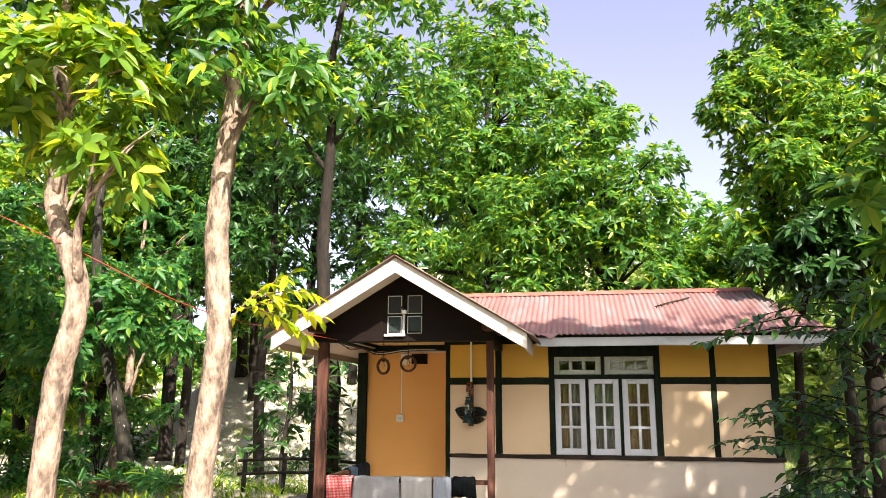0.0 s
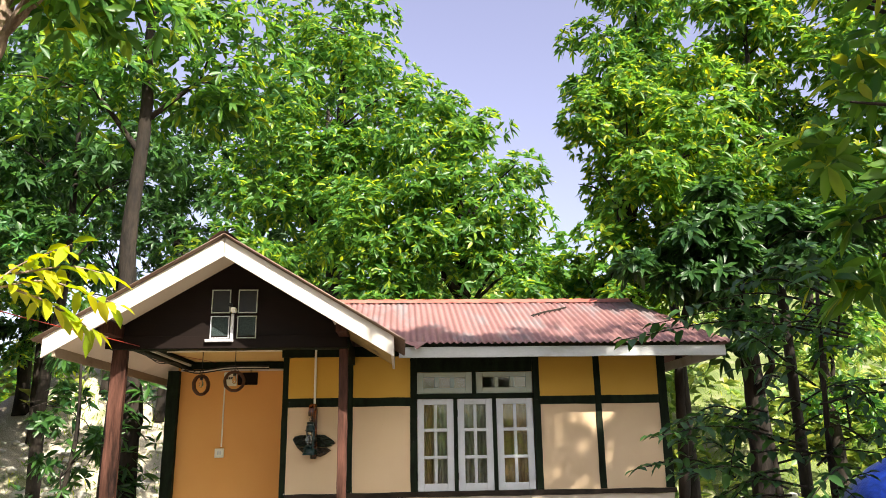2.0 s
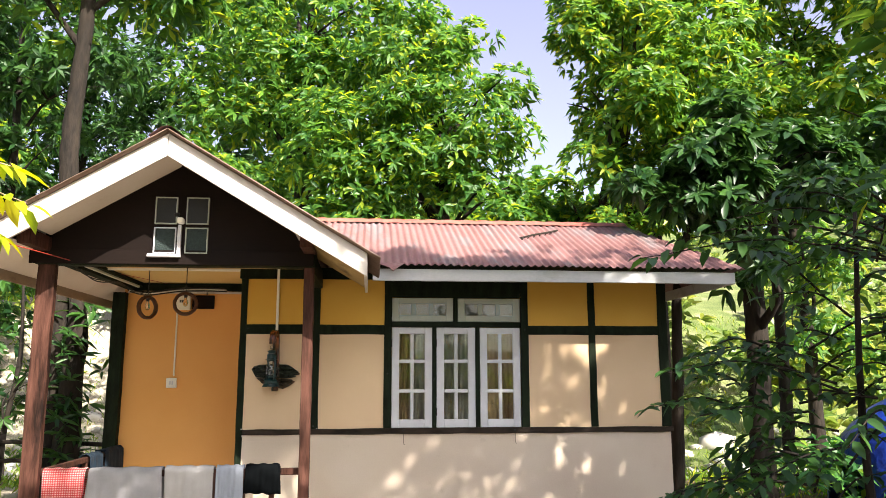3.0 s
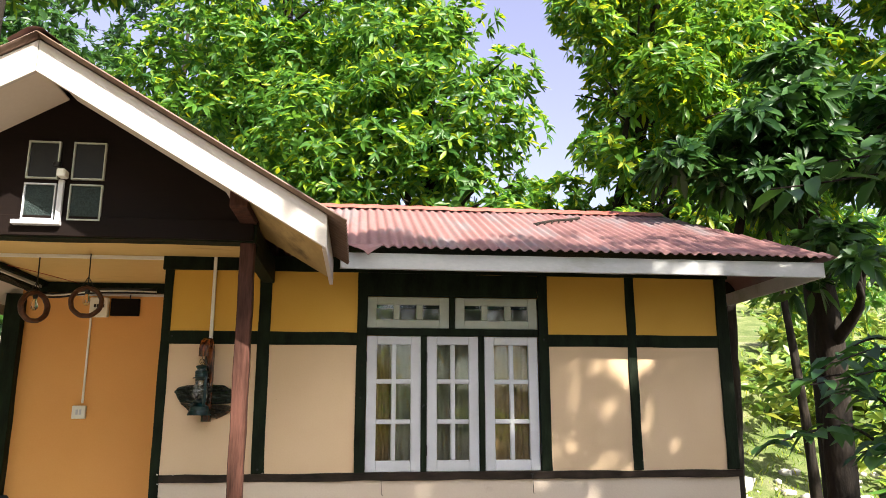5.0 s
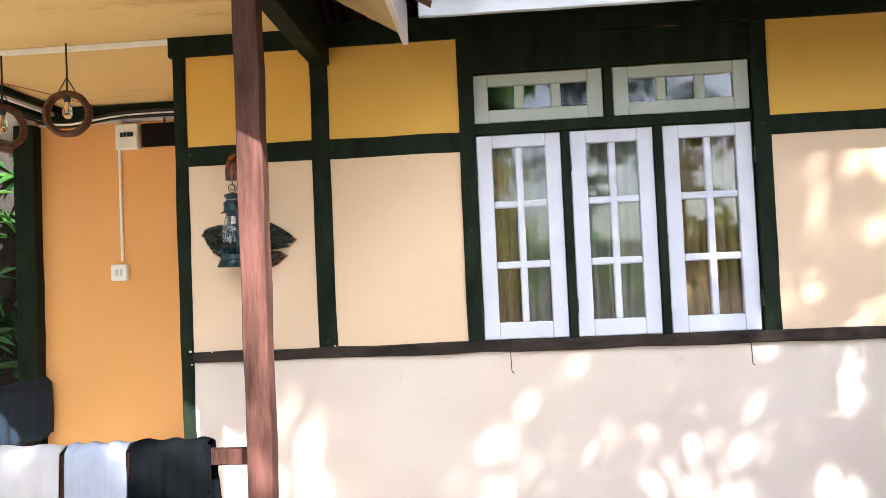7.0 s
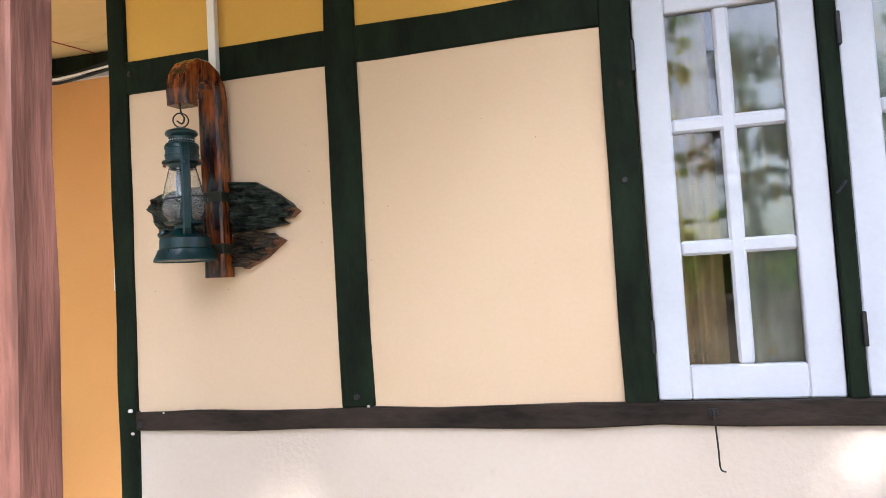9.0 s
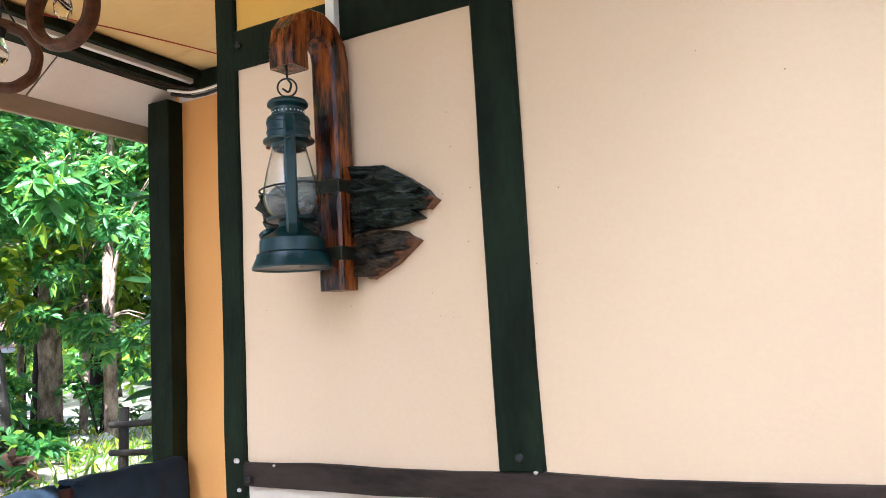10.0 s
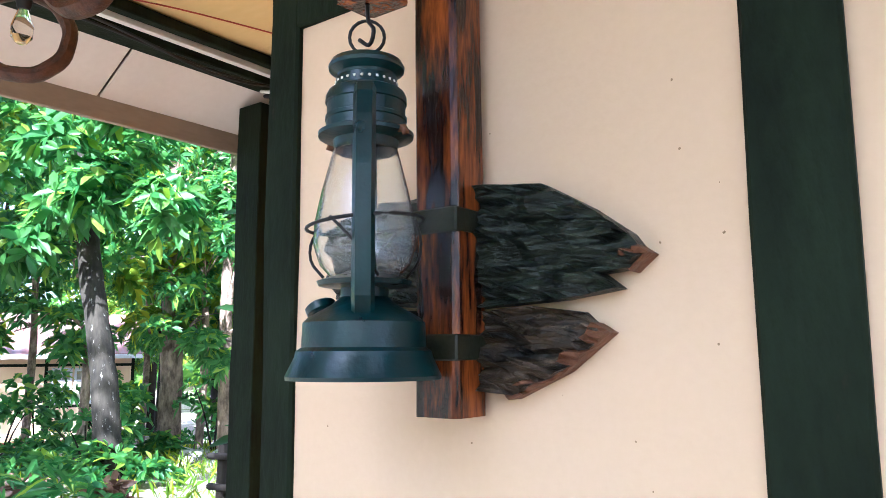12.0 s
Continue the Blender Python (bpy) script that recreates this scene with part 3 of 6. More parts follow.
def corrugated(name, a, b, along, length_x, keep, material, parent, label, wave=0.076, amp=0.010, rows=14):
    """A ribbed sheet: the ribs run down from a to b; it spreads over length_x along the vector along."""
    a, b, along = Vector(a), Vector(b), Vector(along)
    down = b - a
    nor = along.cross(down).normalized()
    if nor.z < 0:
        nor = -nor
    per = 8
    cols = int(length_x / wave * per)
    verts, faces = [], []
    for j in range(rows + 1):
        for i in range(cols + 1):
            p = a + down * (j / rows) + along * (length_x * i / cols)
            lap = 0.004 * ((i // (per * 8)) % 2)
            verts.append(p + nor * (amp * math.sin(2 * math.pi * i / per) + lap))
    for j in range(rows):
        for i in range(cols):
            q = (j * (cols + 1) + i, j * (cols + 1) + i + 1, (j + 1) * (cols + 1) + i + 1, (j + 1) * (cols + 1) + i)
            if keep is None or keep(sum((verts[k] for k in q), Vector()) / 4):
                faces.append(q)
    ob = mesh_object(name, verts, faces, material, parent, label, True)
    sol = ob.modifiers.new("thickness", "SOLIDIFY")
    sol.thickness, sol.offset = 0.003, -1
    return ob


RY, RZ, EY, EZ = 10.93, 3.425, 8.95, 2.585


def keep_front(p):
    if p.x < GX or p.z < gable_z(p.x) - 0.03:
        return False
    return p.x < 2.84 + 0.59 * (RY - p.y) / (RY - EY)


corrugated("roof_sheet", (-1.95, RY, RZ), (-1.95, EY, EZ), (1, 0, 0), 5.38, keep_front, ROOF, cabin, "weathered red corrugated roof sheet, mauve and grey where the paint has worn", rows=26)
corrugated("roof_sheet", (-3.6, RY, RZ), (-3.6, 2 * RY - EY, EZ), (1, 0, 0), 7.03, lambda p: p.x < 2.84 + 0.59 * (p.y - RY) / (RY - EY), ROOF, cabin, "weathered red corrugated roof sheet", rows=20)
corrugated("roof_sheet", (GX, 7.74, GZ + 0.01), (-0.27, 7.74, gable_z(-0.27) + 0.01), (0, 1, 0), 3.19, lambda p: p.z > RZ - (RZ - EZ) * (RY - p.y) / (RY - EY) - 0.03 or p.y < EY, OLD_SHEET, cabin, "weathered brown corrugated porch roof sheet", rows=20)
corrugated("roof_sheet", (GX, 7.74, GZ + 0.01), (-3.68, 7.74, gable_z(-3.68) + 0.01), (0, 1, 0), 4.0, None, OLD_SHEET, cabin, "weathered brown corrugated porch roof sheet", rows=6)
hip = [(2.84, RY, RZ), (3.43, EY, EZ), (3.43, 2 * RY - EY, EZ)]
mesh_object("hip_sheet", hip, [(0, 1, 2)], ROOF, cabin)
bm = bmesh.new()
ridge = []
for i in range(80):
    x = -1.9 + 4.76 * i / 79
    dz = 0.004 * math.sin(i * 1.7)
    ridge.append([bm.verts.new((x, RY + dy, RZ + z + dz)) for dy, z in ((-0.16, -0.045), (-0.05, 0.022), (0.0, 0.034), (0.05, 0.022), (0.16, -0.045))])
for p, q in zip(ridge, ridge[1:]):
    for k in range(4):
        bm.faces.new((p[k], p[k + 1], q[k + 1], q[k]))
part("ridge_cap", bm, RIDGE, cabin, "red painted ridge cap", True)
bm = bmesh.new()
rows = []
for y in (7.73, 9.3, 10.9):
    rows.append([bm.verts.new((GX + dx, y, GZ + z)) for dx, z in ((-0.14, -0.05), (-0.04, 0.025), (0, 0.034), (0.04, 0.025), (0.14, -0.05))])
for p, q in zip(rows, rows[1:]):
    for k in range(4):
        bm.faces.new((p[k], p[k + 1], q[k + 1], q[k]))
part("ridge_cap", bm, ROOF, cabin, "", True)
part("fascia_board", beam(-0.33, 3.34, 9.0, 9.025, 2.438, 2.555, 0.002, 31), GREY_BOARD, cabin, "grey-white weathered eave board")
part("eave_soffit", box(-0.33, 3.34, 9.03, FY - 0.03, 2.60, 2.612, 0), TIMBER, cabin)
part("side_fascia", beam(3.315, 3.34, 9.03, 12.8, 2.438, 2.555, 0.002, 32), GREY_BOARD, cabin)
# a bent flap of sheet hangs in the valley
mesh_object("valley_flap", [(-0.29, 8.93, 2.60), (-0.02, 8.90, 2.598), (-0.10, 8.885, 2.545), (-0.135, 8.88, 2.515), (-0.17, 8.885, 2.55)], [(0, 4, 3, 2, 1)], ROOF, cabin, "bent pink roof flashing").modifiers.new("thickness", "SOLIDIFY").thickness = 0.004

# ---- windows ----
GLASS, gn, gl, gp = node_mat("window_glass")
gp.inputs["Base Color"].default_value = (0.92, 0.95, 0.93, 1)
gp.inputs["Roughness"].default_value, gp.inputs["Transmission Weight"].default_value, gp.inputs["IOR"].default_value = 0.02, 1.0, 1.42
CURTAIN = surface("patterned_curtain", (0.20, 0.20, 0.15), (0.36, 0.35, 0.28), 9, 0.9, 0.2, 40, (1, 1, 0.6), spots=(0.34, 0.26, 0.13), spot_scale=14, spot_at=0.55)


def pane(x0, x1, z0, z1, y, parent):
    ob = part("pane", box(x0, x1, y, y + 0.004, z0, z1, 0), GLASS, parent)
    ob.visible_shadow = False
    return ob


def sash(name, x0, x1, z0, z1, cols, rows, parent, side=0.078, bar=0.036, top=0.064, foot=0.082, y=FY + 0.006, paint=WHITE):
    """A glazed leaf: stiles, rails and bars in one frame, each pane on its own."""
    pw = (x1 - x0 - 2 * side - bar * (cols - 1)) / cols
    ph = (z1 - z0 - top - foot - bar * (rows - 1)) / rows
    bm = box(x0, x0 + side, y, y + 0.036, z0, z1, 0.004)
    box(x1 - side, x1, y, y + 0.036, z0, z1, 0.004, bm)
    box(x0 + side, x1 - side, y + 0.001, y + 0.035, z0, z0 + foot, 0.004, bm)
    box(x0 + side, x1 - side, y + 0.001, y + 0.035, z1 - top, z1, 0.004, bm)
    for c in range(1, cols):
        a = x0 + side + c * pw + (c - 1) * bar
        box(a, a + bar, y + 0.003, y + 0.032, z0 + foot, z1 - top, 0.006, bm)
    for r in range(1, rows):
        a = z0 + foot + r * ph + (r - 1) * bar
        box(x0 + side, x1 - side, y + 0.004, y + 0.031, a, a + bar, 0.006, bm)
    leaf = part(name, bm, paint, parent)
    for c in range(cols):
        for r in range(rows):
            a, b = x0 + side + c * (pw + bar), z0 + foot + r * (ph + bar)
            pane(a - 0.003, a + pw + 0.003, b - 0.003, b + ph + 0.003, y + 0.018, leaf)
    return leaf


window_1 = tagged(new("window_1"), "white painted casement window of three leaves under two fanlights", "window", kind="structure")
for x0, x1 in ((-0.121, 0.299), (0.345, 0.752), (0.799, 1.228)):
    leaf = sash("casement", x0, x1, 1.003, 2.024, 2, 3, window_1)
    for z in (1.16, 1.86):
        part("hinge", box(x0 - 0.008 if x0 < 0.5 else x1 - 0.002, x0 + 0.002 if x0 < 0.5 else x1 + 0.008, FY - 0.02, FY - 0.006, z - 0.04, z + 0.04, 0.002), IRON, leaf)
# the shade on the fanlight frames is put into their greyer paint tone
for x0, x1 in ((-0.126, 0.52), (0.57, 1.231)):
    sash("fanlight", x0, x1, 2.088, 2.333, 3, 1, window_1, 0.075, 0.05, 0.06, 0.065, FY + 0.008, GREY_WHITE)


def drape(name, x0, x1, z0, z1, y, folds, amp, material, label):
    verts, faces = [], []
    cols = 60
    for j in range(7):
        for i in range(cols + 1):
            u = i / cols
            verts.append((x0 + (x1 - x0) * u, y + amp * math.sin(u * folds * 2 * math.pi + 0.4 * j * math.sin(u * 9)) * (0.5 + 0.5 * j / 6), z1 + (z0 - z1) * j / 6))
    for j in range(6):
        for i in range(cols):
            faces.append((j * (cols + 1) + i, j * (cols + 1) + i + 1, (j + 1) * (cols + 1) + i + 1, (j + 1) * (cols + 1) + i))
    return tagged(mesh_object(name, verts, faces, material, None, "", True), label, "curtain")


CURTAIN_GOLD = surface("ochre_brown_curtain", (0.22, 0.135, 0.05), (0.40, 0.27, 0.12), 9, 0.9, 0.2, 40, (1, 1, 0.6), spots=(0.17, 0.12, 0.05), spot_scale=14, spot_at=0.55)
drape("curtain", -0.16, 0.06, 0.97, 2.06, FY + 0.11, 4, 0.018, CURTAIN_GOLD, "ochre patterned curtain behind the window")
drape("curtain", 0.08, 0.74, 0.97, 2.06, FY + 0.14, 7, 0.022, CURTAIN, "pale curtain drawn behind the middle casement")
drape("curtain", 0.76, 1.26, 0.97, 2.06, FY + 0.12, 7, 0.020, CURTAIN_GOLD, "ochre patterned curtain behind the window")

# gable window of four netted lights
NET = surface("green_insect_net", (0.006, 0.011, 0.011), (0.022, 0.038, 0.036), 90, 0.6, 0.5, 120)
gable_window = tagged(new("window_2"), "small four-light gable window with thin white frames and green netting", "window", kind="structure")
for x0, x1 in ((-2.222, -2.035), (-1.957, -1.765)):
    for z0, z1 in ((2.572, 2.80), (2.83, 3.07)):
        light = new("light", None)
        light.parent = gable_window
        bm = box(x0, x1, 8.335, 8.36, z0, z0 + 0.009, 0.001)
        box(x0, x1, 8.335, 8.36, z1 - 0.009, z1, 0.001, bm)
        box(x0, x0 + 0.009, 8.335, 8.36, z0 + 0.009, z1 - 0.009, 0.001, bm)
        box(x1 - 0.009, x1, 8.335, 8.36, z0 + 0.009, z1 - 0.009, 0.001, bm)
        part("window_frame", bm, WHITE if z0 < 2.8 and x0 < -2.1 else GREY_WHITE, light)
        part("net", box(x0 + 0.009, x1 - 0.009, 8.35, 8.356, z0 + 0.009, z1 - 0.009, 0), NET if z0 < 2.8 else BLACK_PLASTIC, light)
part("window_sill", box(-2.26, -1.985, 8.30, 8.358, 2.535, 2.562, 0.003), WHITE, gable_window)
part("window_bar", box(-2.018, -1.988, 8.315, 8.345, 2.562, 2.82, 0.003), WHITE, gable_window)

security = tagged(new("security_camera"), "small white security camera on the gable window", "camera")
part("body", box(-2.015, -1.965, 8.26, 8.335, 2.825, 2.875, 0.008), PVC, security)
part("lens_dome", lathe([(0.0, 2.885), (0.022, 2.887), (0.026, 2.90), (0.02, 2.915), (0.0, 2.92)], -2.02, 8.275, 16), BLACK_PLASTIC, security, "", True)

# ---- railing and washing ----
railing = tagged(new("railing"), "brown wooden porch railing between the posts", "railing")
part("top_rail", beam(-3.03, -0.93, 8.49, 8.54, 0.69, 0.745, 0.002, 41), POST_WOOD, railing)
part("bottom_rail", beam(-3.03, -0.93, 8.50, 8.535, 0.16, 0.20, 0.002, 42), POST_WOOD, railing)
for i in range(8):
    x = -2.90 + i * 0.245
    part("baluster", beam(x, x + 0.045, 8.493, 8.538, 0.20, 0.69, 0.002, 50 + i), POST_WOOD, railing)
side_railing = tagged(new("railing"), "brown wooden railing along the porch side", "railing")
part("top_rail", beam(-3.19, -3.14, 8.75, 10.79, 0.68, 0.73, 0.002, 43), POST_WOOD, side_railing)
part("bottom_rail", beam(-3.185, -3.145, 8.75, 10.79, 0.16, 0.20, 0.002, 44), POST_WOOD, side_railing)
for i in range(7):
    y = 8.98 + i * 0.27
    part("baluster", beam(-3.185, -3.145, y, y + 0.045, 0.20, 0.68, 0.002, 60 + i), POST_WOOD, side_railing)


def cloth(name, u0, u1, fixed, top, front, back, material, label, along="x", seed=0, amp=0.012, half=0.04):
    """Washing folded over a rail: falls in uneven folds on both sides."""
    rng = random.Random(seed)
    ph = [rng.uniform(0, 6) for _ in range(6)]
    cols, rows = 26, 22
    verts, faces = [], []
    total = front + back + 2 * half
    for j in range(rows + 1):
        s = total * j / rows
        for i in range(cols + 1):
            u = i / cols
            hem = 0.025 * math.sin(u * 5 + ph[0]) + 0.012 * math.sin(u * 13 + ph[1])
            if s < front:
                off, z = -half - 0.01, top - (front - s) * (1 + hem)
                fall = (front - s) / max(front, 0.01)
            elif s < front + 2 * half:
                k = (s - front) / (2 * half)
                off, z, fall = -half - 0.01 + (2 * half + 0.02) * k, top + 0.02 * math.sin(k * math.pi), 0
            else:
                off, z = half + 0.01, top - (s - front - 2 * half) * (1 + hem)
                fall = (s - front - 2 * half) / max(back, 0.01)
            w = amp * (math.sin(u * 11 + ph[2] + fall) + 0.7 * math.sin(u * 23 + ph[3])) * (0.25 + fall)
            a = u0 + (u1 - u0) * (u + 0.03 * math.sin(fall * 3 + ph[4]) * (u - 0.5))
            w2 = abs(w) * (-1 if off < 0 else 1)
            verts.append((a, fixed + off + w2, z + 0.004 * math.sin(u * 17 + ph[5])) if along == "x" else (fixed + off + w2, a, z + 0.004 * math.sin(u * 17 + ph[5])))
    for j in range(rows):
        for i in range(cols):
            faces.append((j * (cols + 1) + i, j * (cols + 1) + i + 1, (j + 1) * (cols + 1) + i + 1, (j + 1) * (cols + 1) + i))
    ob = tagged(mesh_object(name, verts, faces, material, None, "", True), label, "clothing")
    m = ob.modifiers.new("thickness", "SOLIDIFY")
    m.thickness = 0.005
    return ob


def gingham(name):
    m, n, l, p = node_mat(name)
    co = n.new("ShaderNodeTexCoord")
    ch = []
    for axis in ("X", "Z"):
        w = n.new("ShaderNodeTexWave")
        w.wave_type, w.bands_direction = "BANDS", axis
        w.inputs["Scale"].default_value = 17
        l.new(co.outputs["Object"], w.inputs["Vector"])
        r = n.new("ShaderNodeMath")
        r.operation = "GREATER_THAN"
        l.new(w.outputs["Fac"], r.inputs[0])
        r.inputs[1].default_value = 0.5
        ch.append(r)
    s = n.new("ShaderNodeMath")
    l.new(ch[0].outputs[0], s.inputs[0])
    l.new(ch[1].outputs[0], s.inputs[1])
    ramp = n.new("ShaderNodeValToRGB")
    ramp.color_ramp.interpolation = "CONSTANT"
    e = ramp.color_ramp.elements
    e[0].color, e[1].color = (0.36, 0.012, 0.018, 1), (0.42, 0.06, 0.07, 1)
    e[1].position = 0.4
    x = e.new(0.8)
    x.color = (0.5, 0.32, 0.32, 1)
    hv = n.new("ShaderNodeMath")
    hv.operation = "MULTIPLY"
    hv.inputs[1].default_value = 0.5
    l.new(s.outputs[0], hv.inputs[0])
    l.new(hv.outputs[0], ramp.inputs[0])
    l.new(ramp.outputs[0], p.inputs["Base Color"])
    p.inputs["Roughness"].default_value = 0.9
    return m


GREY_CLOTH = surface("grey_cotton", (0.20, 0.195, 0.21), (0.28, 0.27, 0.29), 6, 0.95, 0.3, 200, shine=0.05)
PALE_CLOTH = surface("pale_grey_cotton", (0.30, 0.285, 0.285), (0.37, 0.355, 0.355), 6, 0.95, 0.3, 200, shine=0.05)
BLUE_GREY = surface("blue_grey_cotton", (0.24, 0.26, 0.31), (0.31, 0.33, 0.39), 6, 0.95, 0.3, 200, shine=0.05)
BLACK_CLOTH = surface("black_cotton", (0.003, 0.0035, 0.004), (0.006, 0.007, 0.008), 6, 1.0, 0.3, 200, shine=0.0)
DENIM = surface("navy_denim", (0.004, 0.010, 0.020), (0.010, 0.022, 0.038), 9, 1.0, 0.4, 220)
cloth("towel", -3.03, -2.69, 8.515, 0.75, 0.36, 0.30, gingham("red_gingham"), "red and white checked cloth over the railing", seed=1)
cloth("shirt", -2.67, -2.06, 8.515, 0.752, 0.34, 0.30, GREY_CLOTH, "grey cotton shirt drying on the railing", seed=2, amp=0.016)
cloth("trousers", -2.05, -1.64, 8.515, 0.758, 0.42, 0.34, PALE_CLOTH, "pale grey trousers drying on the railing", seed=3)
cloth("trousers", -1.62, -1.40, 8.515, 0.762, 0.40, 0.30, BLUE_GREY, "blue-grey trousers drying on the railing", seed=4, amp=0.015)
shorts = cloth("shorts", -1.385, -1.10, 8.515, 0.765, 0.22, 0.24, BLACK_CLOTH, "black shorts drying on the railing", seed=5)
band = part("waistband", box(-1.112, -1.088, 8.462, 8.478, 0.60, 0.772, 0.006), BLACK_CLOTH, shorts, "ribbed waistband")
cloth("jeans", 10.22, 10.80, -3.165, 0.74, 0.40, 0.36, DENIM, "navy jeans drying on the side railing", "y", 6, 0.016)
jeans = bpy.data.objects["jeans"]
part("waistband", beam(-3.222, -3.112, 10.225, 10.262, 0.742, 0.762, 0.002, 71), DENIM, jeans, "stitched waistband")
cloth("towel", 9.78, 10.16, -3.165, 0.735, 0.34, 0.30, DENIM, "blue cloth drying on the side railing", "y", 7, 0.02)

# ---- porch fittings ----
part_of = tagged(new("conduit"), "white plastic cable conduit under the porch ceiling", "conduit")
part("run", box(-3.1, -1.285, 9.585, 9.612, 2.592, 2.618, 0.002), PVC, part_of)
part("drop", box(-1.31, -1.285, 9.57, 9.592, 1.93, 2.618, 0.002), PVC, part_of)
wire = tagged(new("conduit"), "white plastic conduit running down to the switch", "conduit")
part("drop", box(-2.632, -2.615, 10.872, 10.888, 1.53, 2.32, 0.002), PVC, wire)
switch = tagged(new("switch_box"), "small beige switch box on the orange wall", "switch")
part("body", box(-2.70, -2.585, 10.855, 10.89, 1.395, 1.51, 0.006), PVC, switch)
for x in (-2.665, -2.635):
    part("rocker", box(x, x + 0.018, 10.848, 10.856, 1.43, 1.475, 0.002), WHITE, switch)
meter = tagged(new("fuse_box"), "beige fuse box with a row of black breakers", "fuse box")
part("body", box(-2.63, -2.47, 10.83, 10.888, 2.30, 2.478, 0.008), PVC, meter)
for i in range(4):
    part("breaker", box(-2.59 + i * 0.024, -2.572 + i * 0.024, 10.822, 10.832, 2.385, 2.415, 0.001), BLACK_PLASTIC, meter)
board = tagged(new("meter_board"), "dark wooden board beside the fuse box", "board")
part("board", box(-2.455, -2.20, 10.86, 10.888, 2.315, 2.475, 0.004), GABLE_WOOD, board)
part("nail", box(-2.29, -2.28, 10.85, 10.862, 2.475, 2.51, 0.001), IRON, board)
for k, (dz, r) in enumerate(((0.0, 0.011), (-0.035, 0.008), (-0.02, 0.007))):
    q = [(-3.15, 10.80 - 0.02 * k, 2.54 + dz), (-2.95, 10.81 - 0.02 * k, 2.50 + dz), (-2.6, 10.82, 2.55 + dz), (-2.3, 10.83, 2.56 + dz), (-2.05, 10.83, 2.555 + dz)]
    c = tube("cable", smooth_path(q, 16), r, BLACK_PLASTIC if k < 2 else PVC, None, "", 6)
    tagged(c, "slack electric cable along the porch beam", "cable")
for k, (x, dz) in enumerate(((-3.02, 0.0), (-2.98, -0.03))):
    q = [(x, 8.7, 2.50), (x - 0.03, 9.3, 2.47 + dz), (x, 9.9, 2.50), (x + 0.02, 10.4, 2.47 + dz), (x, 10.8, 2.50)]
    tagged(tube("cable", smooth_path(q, 20), 0.006, BLACK_PLASTIC, None, "", 6), "black cable along the side beam", "cable")
RED_WIRE = surface("red_wire", (0.30, 0.03, 0.02), (0.38, 0.05, 0.03), 5, 0.5, 0.05, 60)
tagged(tube("wire", smooth_path([(-3.03, 9.98, 2.606), (-2.90, 10.25, 2.602), (-2.74, 10.82, 2.604)], 12), 0.003, RED_WIRE, None, "", 5), "thin red wire under the porch ceiling", "wire")
part_of = tagged(new("conduit"), "white trunking along the side beam", "conduit")
part("run", box(-3.09, -3.062, 8.65, 10.85, 2.56, 2.60, 0.002), PVC, part_of)

BULB, bn_, bl_, bp_ = node_mat("bulb_glass")
bp_.inputs["Base Color"].default_value = (1.0, 0.97, 0.9, 1)
bp_.inputs["Roughness"].default_value, bp_.inputs["Transmission Weight"].default_value = 0.02, 1.0


def ring_lamp(x, y, z, turn):
    """A turned wooden ring hung by a cord, with a bulb in it."""
    lamp = tagged(new("pendant_lamp"), "wooden ring pendant lamp with bare bulb under the porch ceiling", "lamp", "ring lamps in the porch")
    bm = bmesh.new()
    segs, cross = 48, 10
    rings = []
    for s in range(segs):
        a = 2 * math.pi * s / segs
        r = 0.105 + 0.0012 * math.sin(a * 9)
        rings.append([bm.verts.new((math.cos(a) * (r + 0.018 * math.cos(2 * math.pi * k / cross)), 0.028 * math.sin(2 * math.pi * k / cross), math.sin(a) * (r + 0.018 * math.cos(2 * math.pi * k / cross)))) for k in range(cross)])
    for s in range(segs):
        p, q = rings[s], rings[(s + 1) % segs]
        for k in range(cross):
            bm.faces.new((p[k], p[(k + 1) % cross], q[(k + 1) % cross], q[k]))
    part("ring", bm, RING_WOOD, lamp, "bark-edged wooden ring", True)
    up = 2.62 - z
    tube("cord", [(0, 0, 0.10), (0.002, 0, up * 0.6), (0, 0, up - 0.001)], 0.005, BLACK_PLASTIC, lamp, "", 6)
    tube("cord", [(-0.05, 0, 0.10), (0, 0, 0.19)], 0.003, BLACK_PLASTIC, lamp, "", 5)
    tube("cord", [(0.05, 0, 0.10), (0, 0, 0.19)], 0.003, BLACK_PLASTIC, lamp, "", 5)
    part("socket", lathe([(0.0, 0.115), (0.017, 0.113), (0.019, 0.08), (0.014, 0.06), (0.0, 0.06)], 0, 0, 14), BLACK_PLASTIC, lamp, "", True)
    part("bulb", lathe([(0.011, 0.06), (0.016, 0.045), (0.026, 0.015), (0.024, -0.01), (0.012, -0.025), (0.0, -0.028)], 0, 0, 16), BULB, lamp, "clear glass bulb", True)
    lamp.matrix_world = pose(x, y, z, 0, 0, turn)


ring_lamp(-2.60, 9.60, 2.215, 55)
ring_lamp(-2.215, 9.55, 2.25, 10)

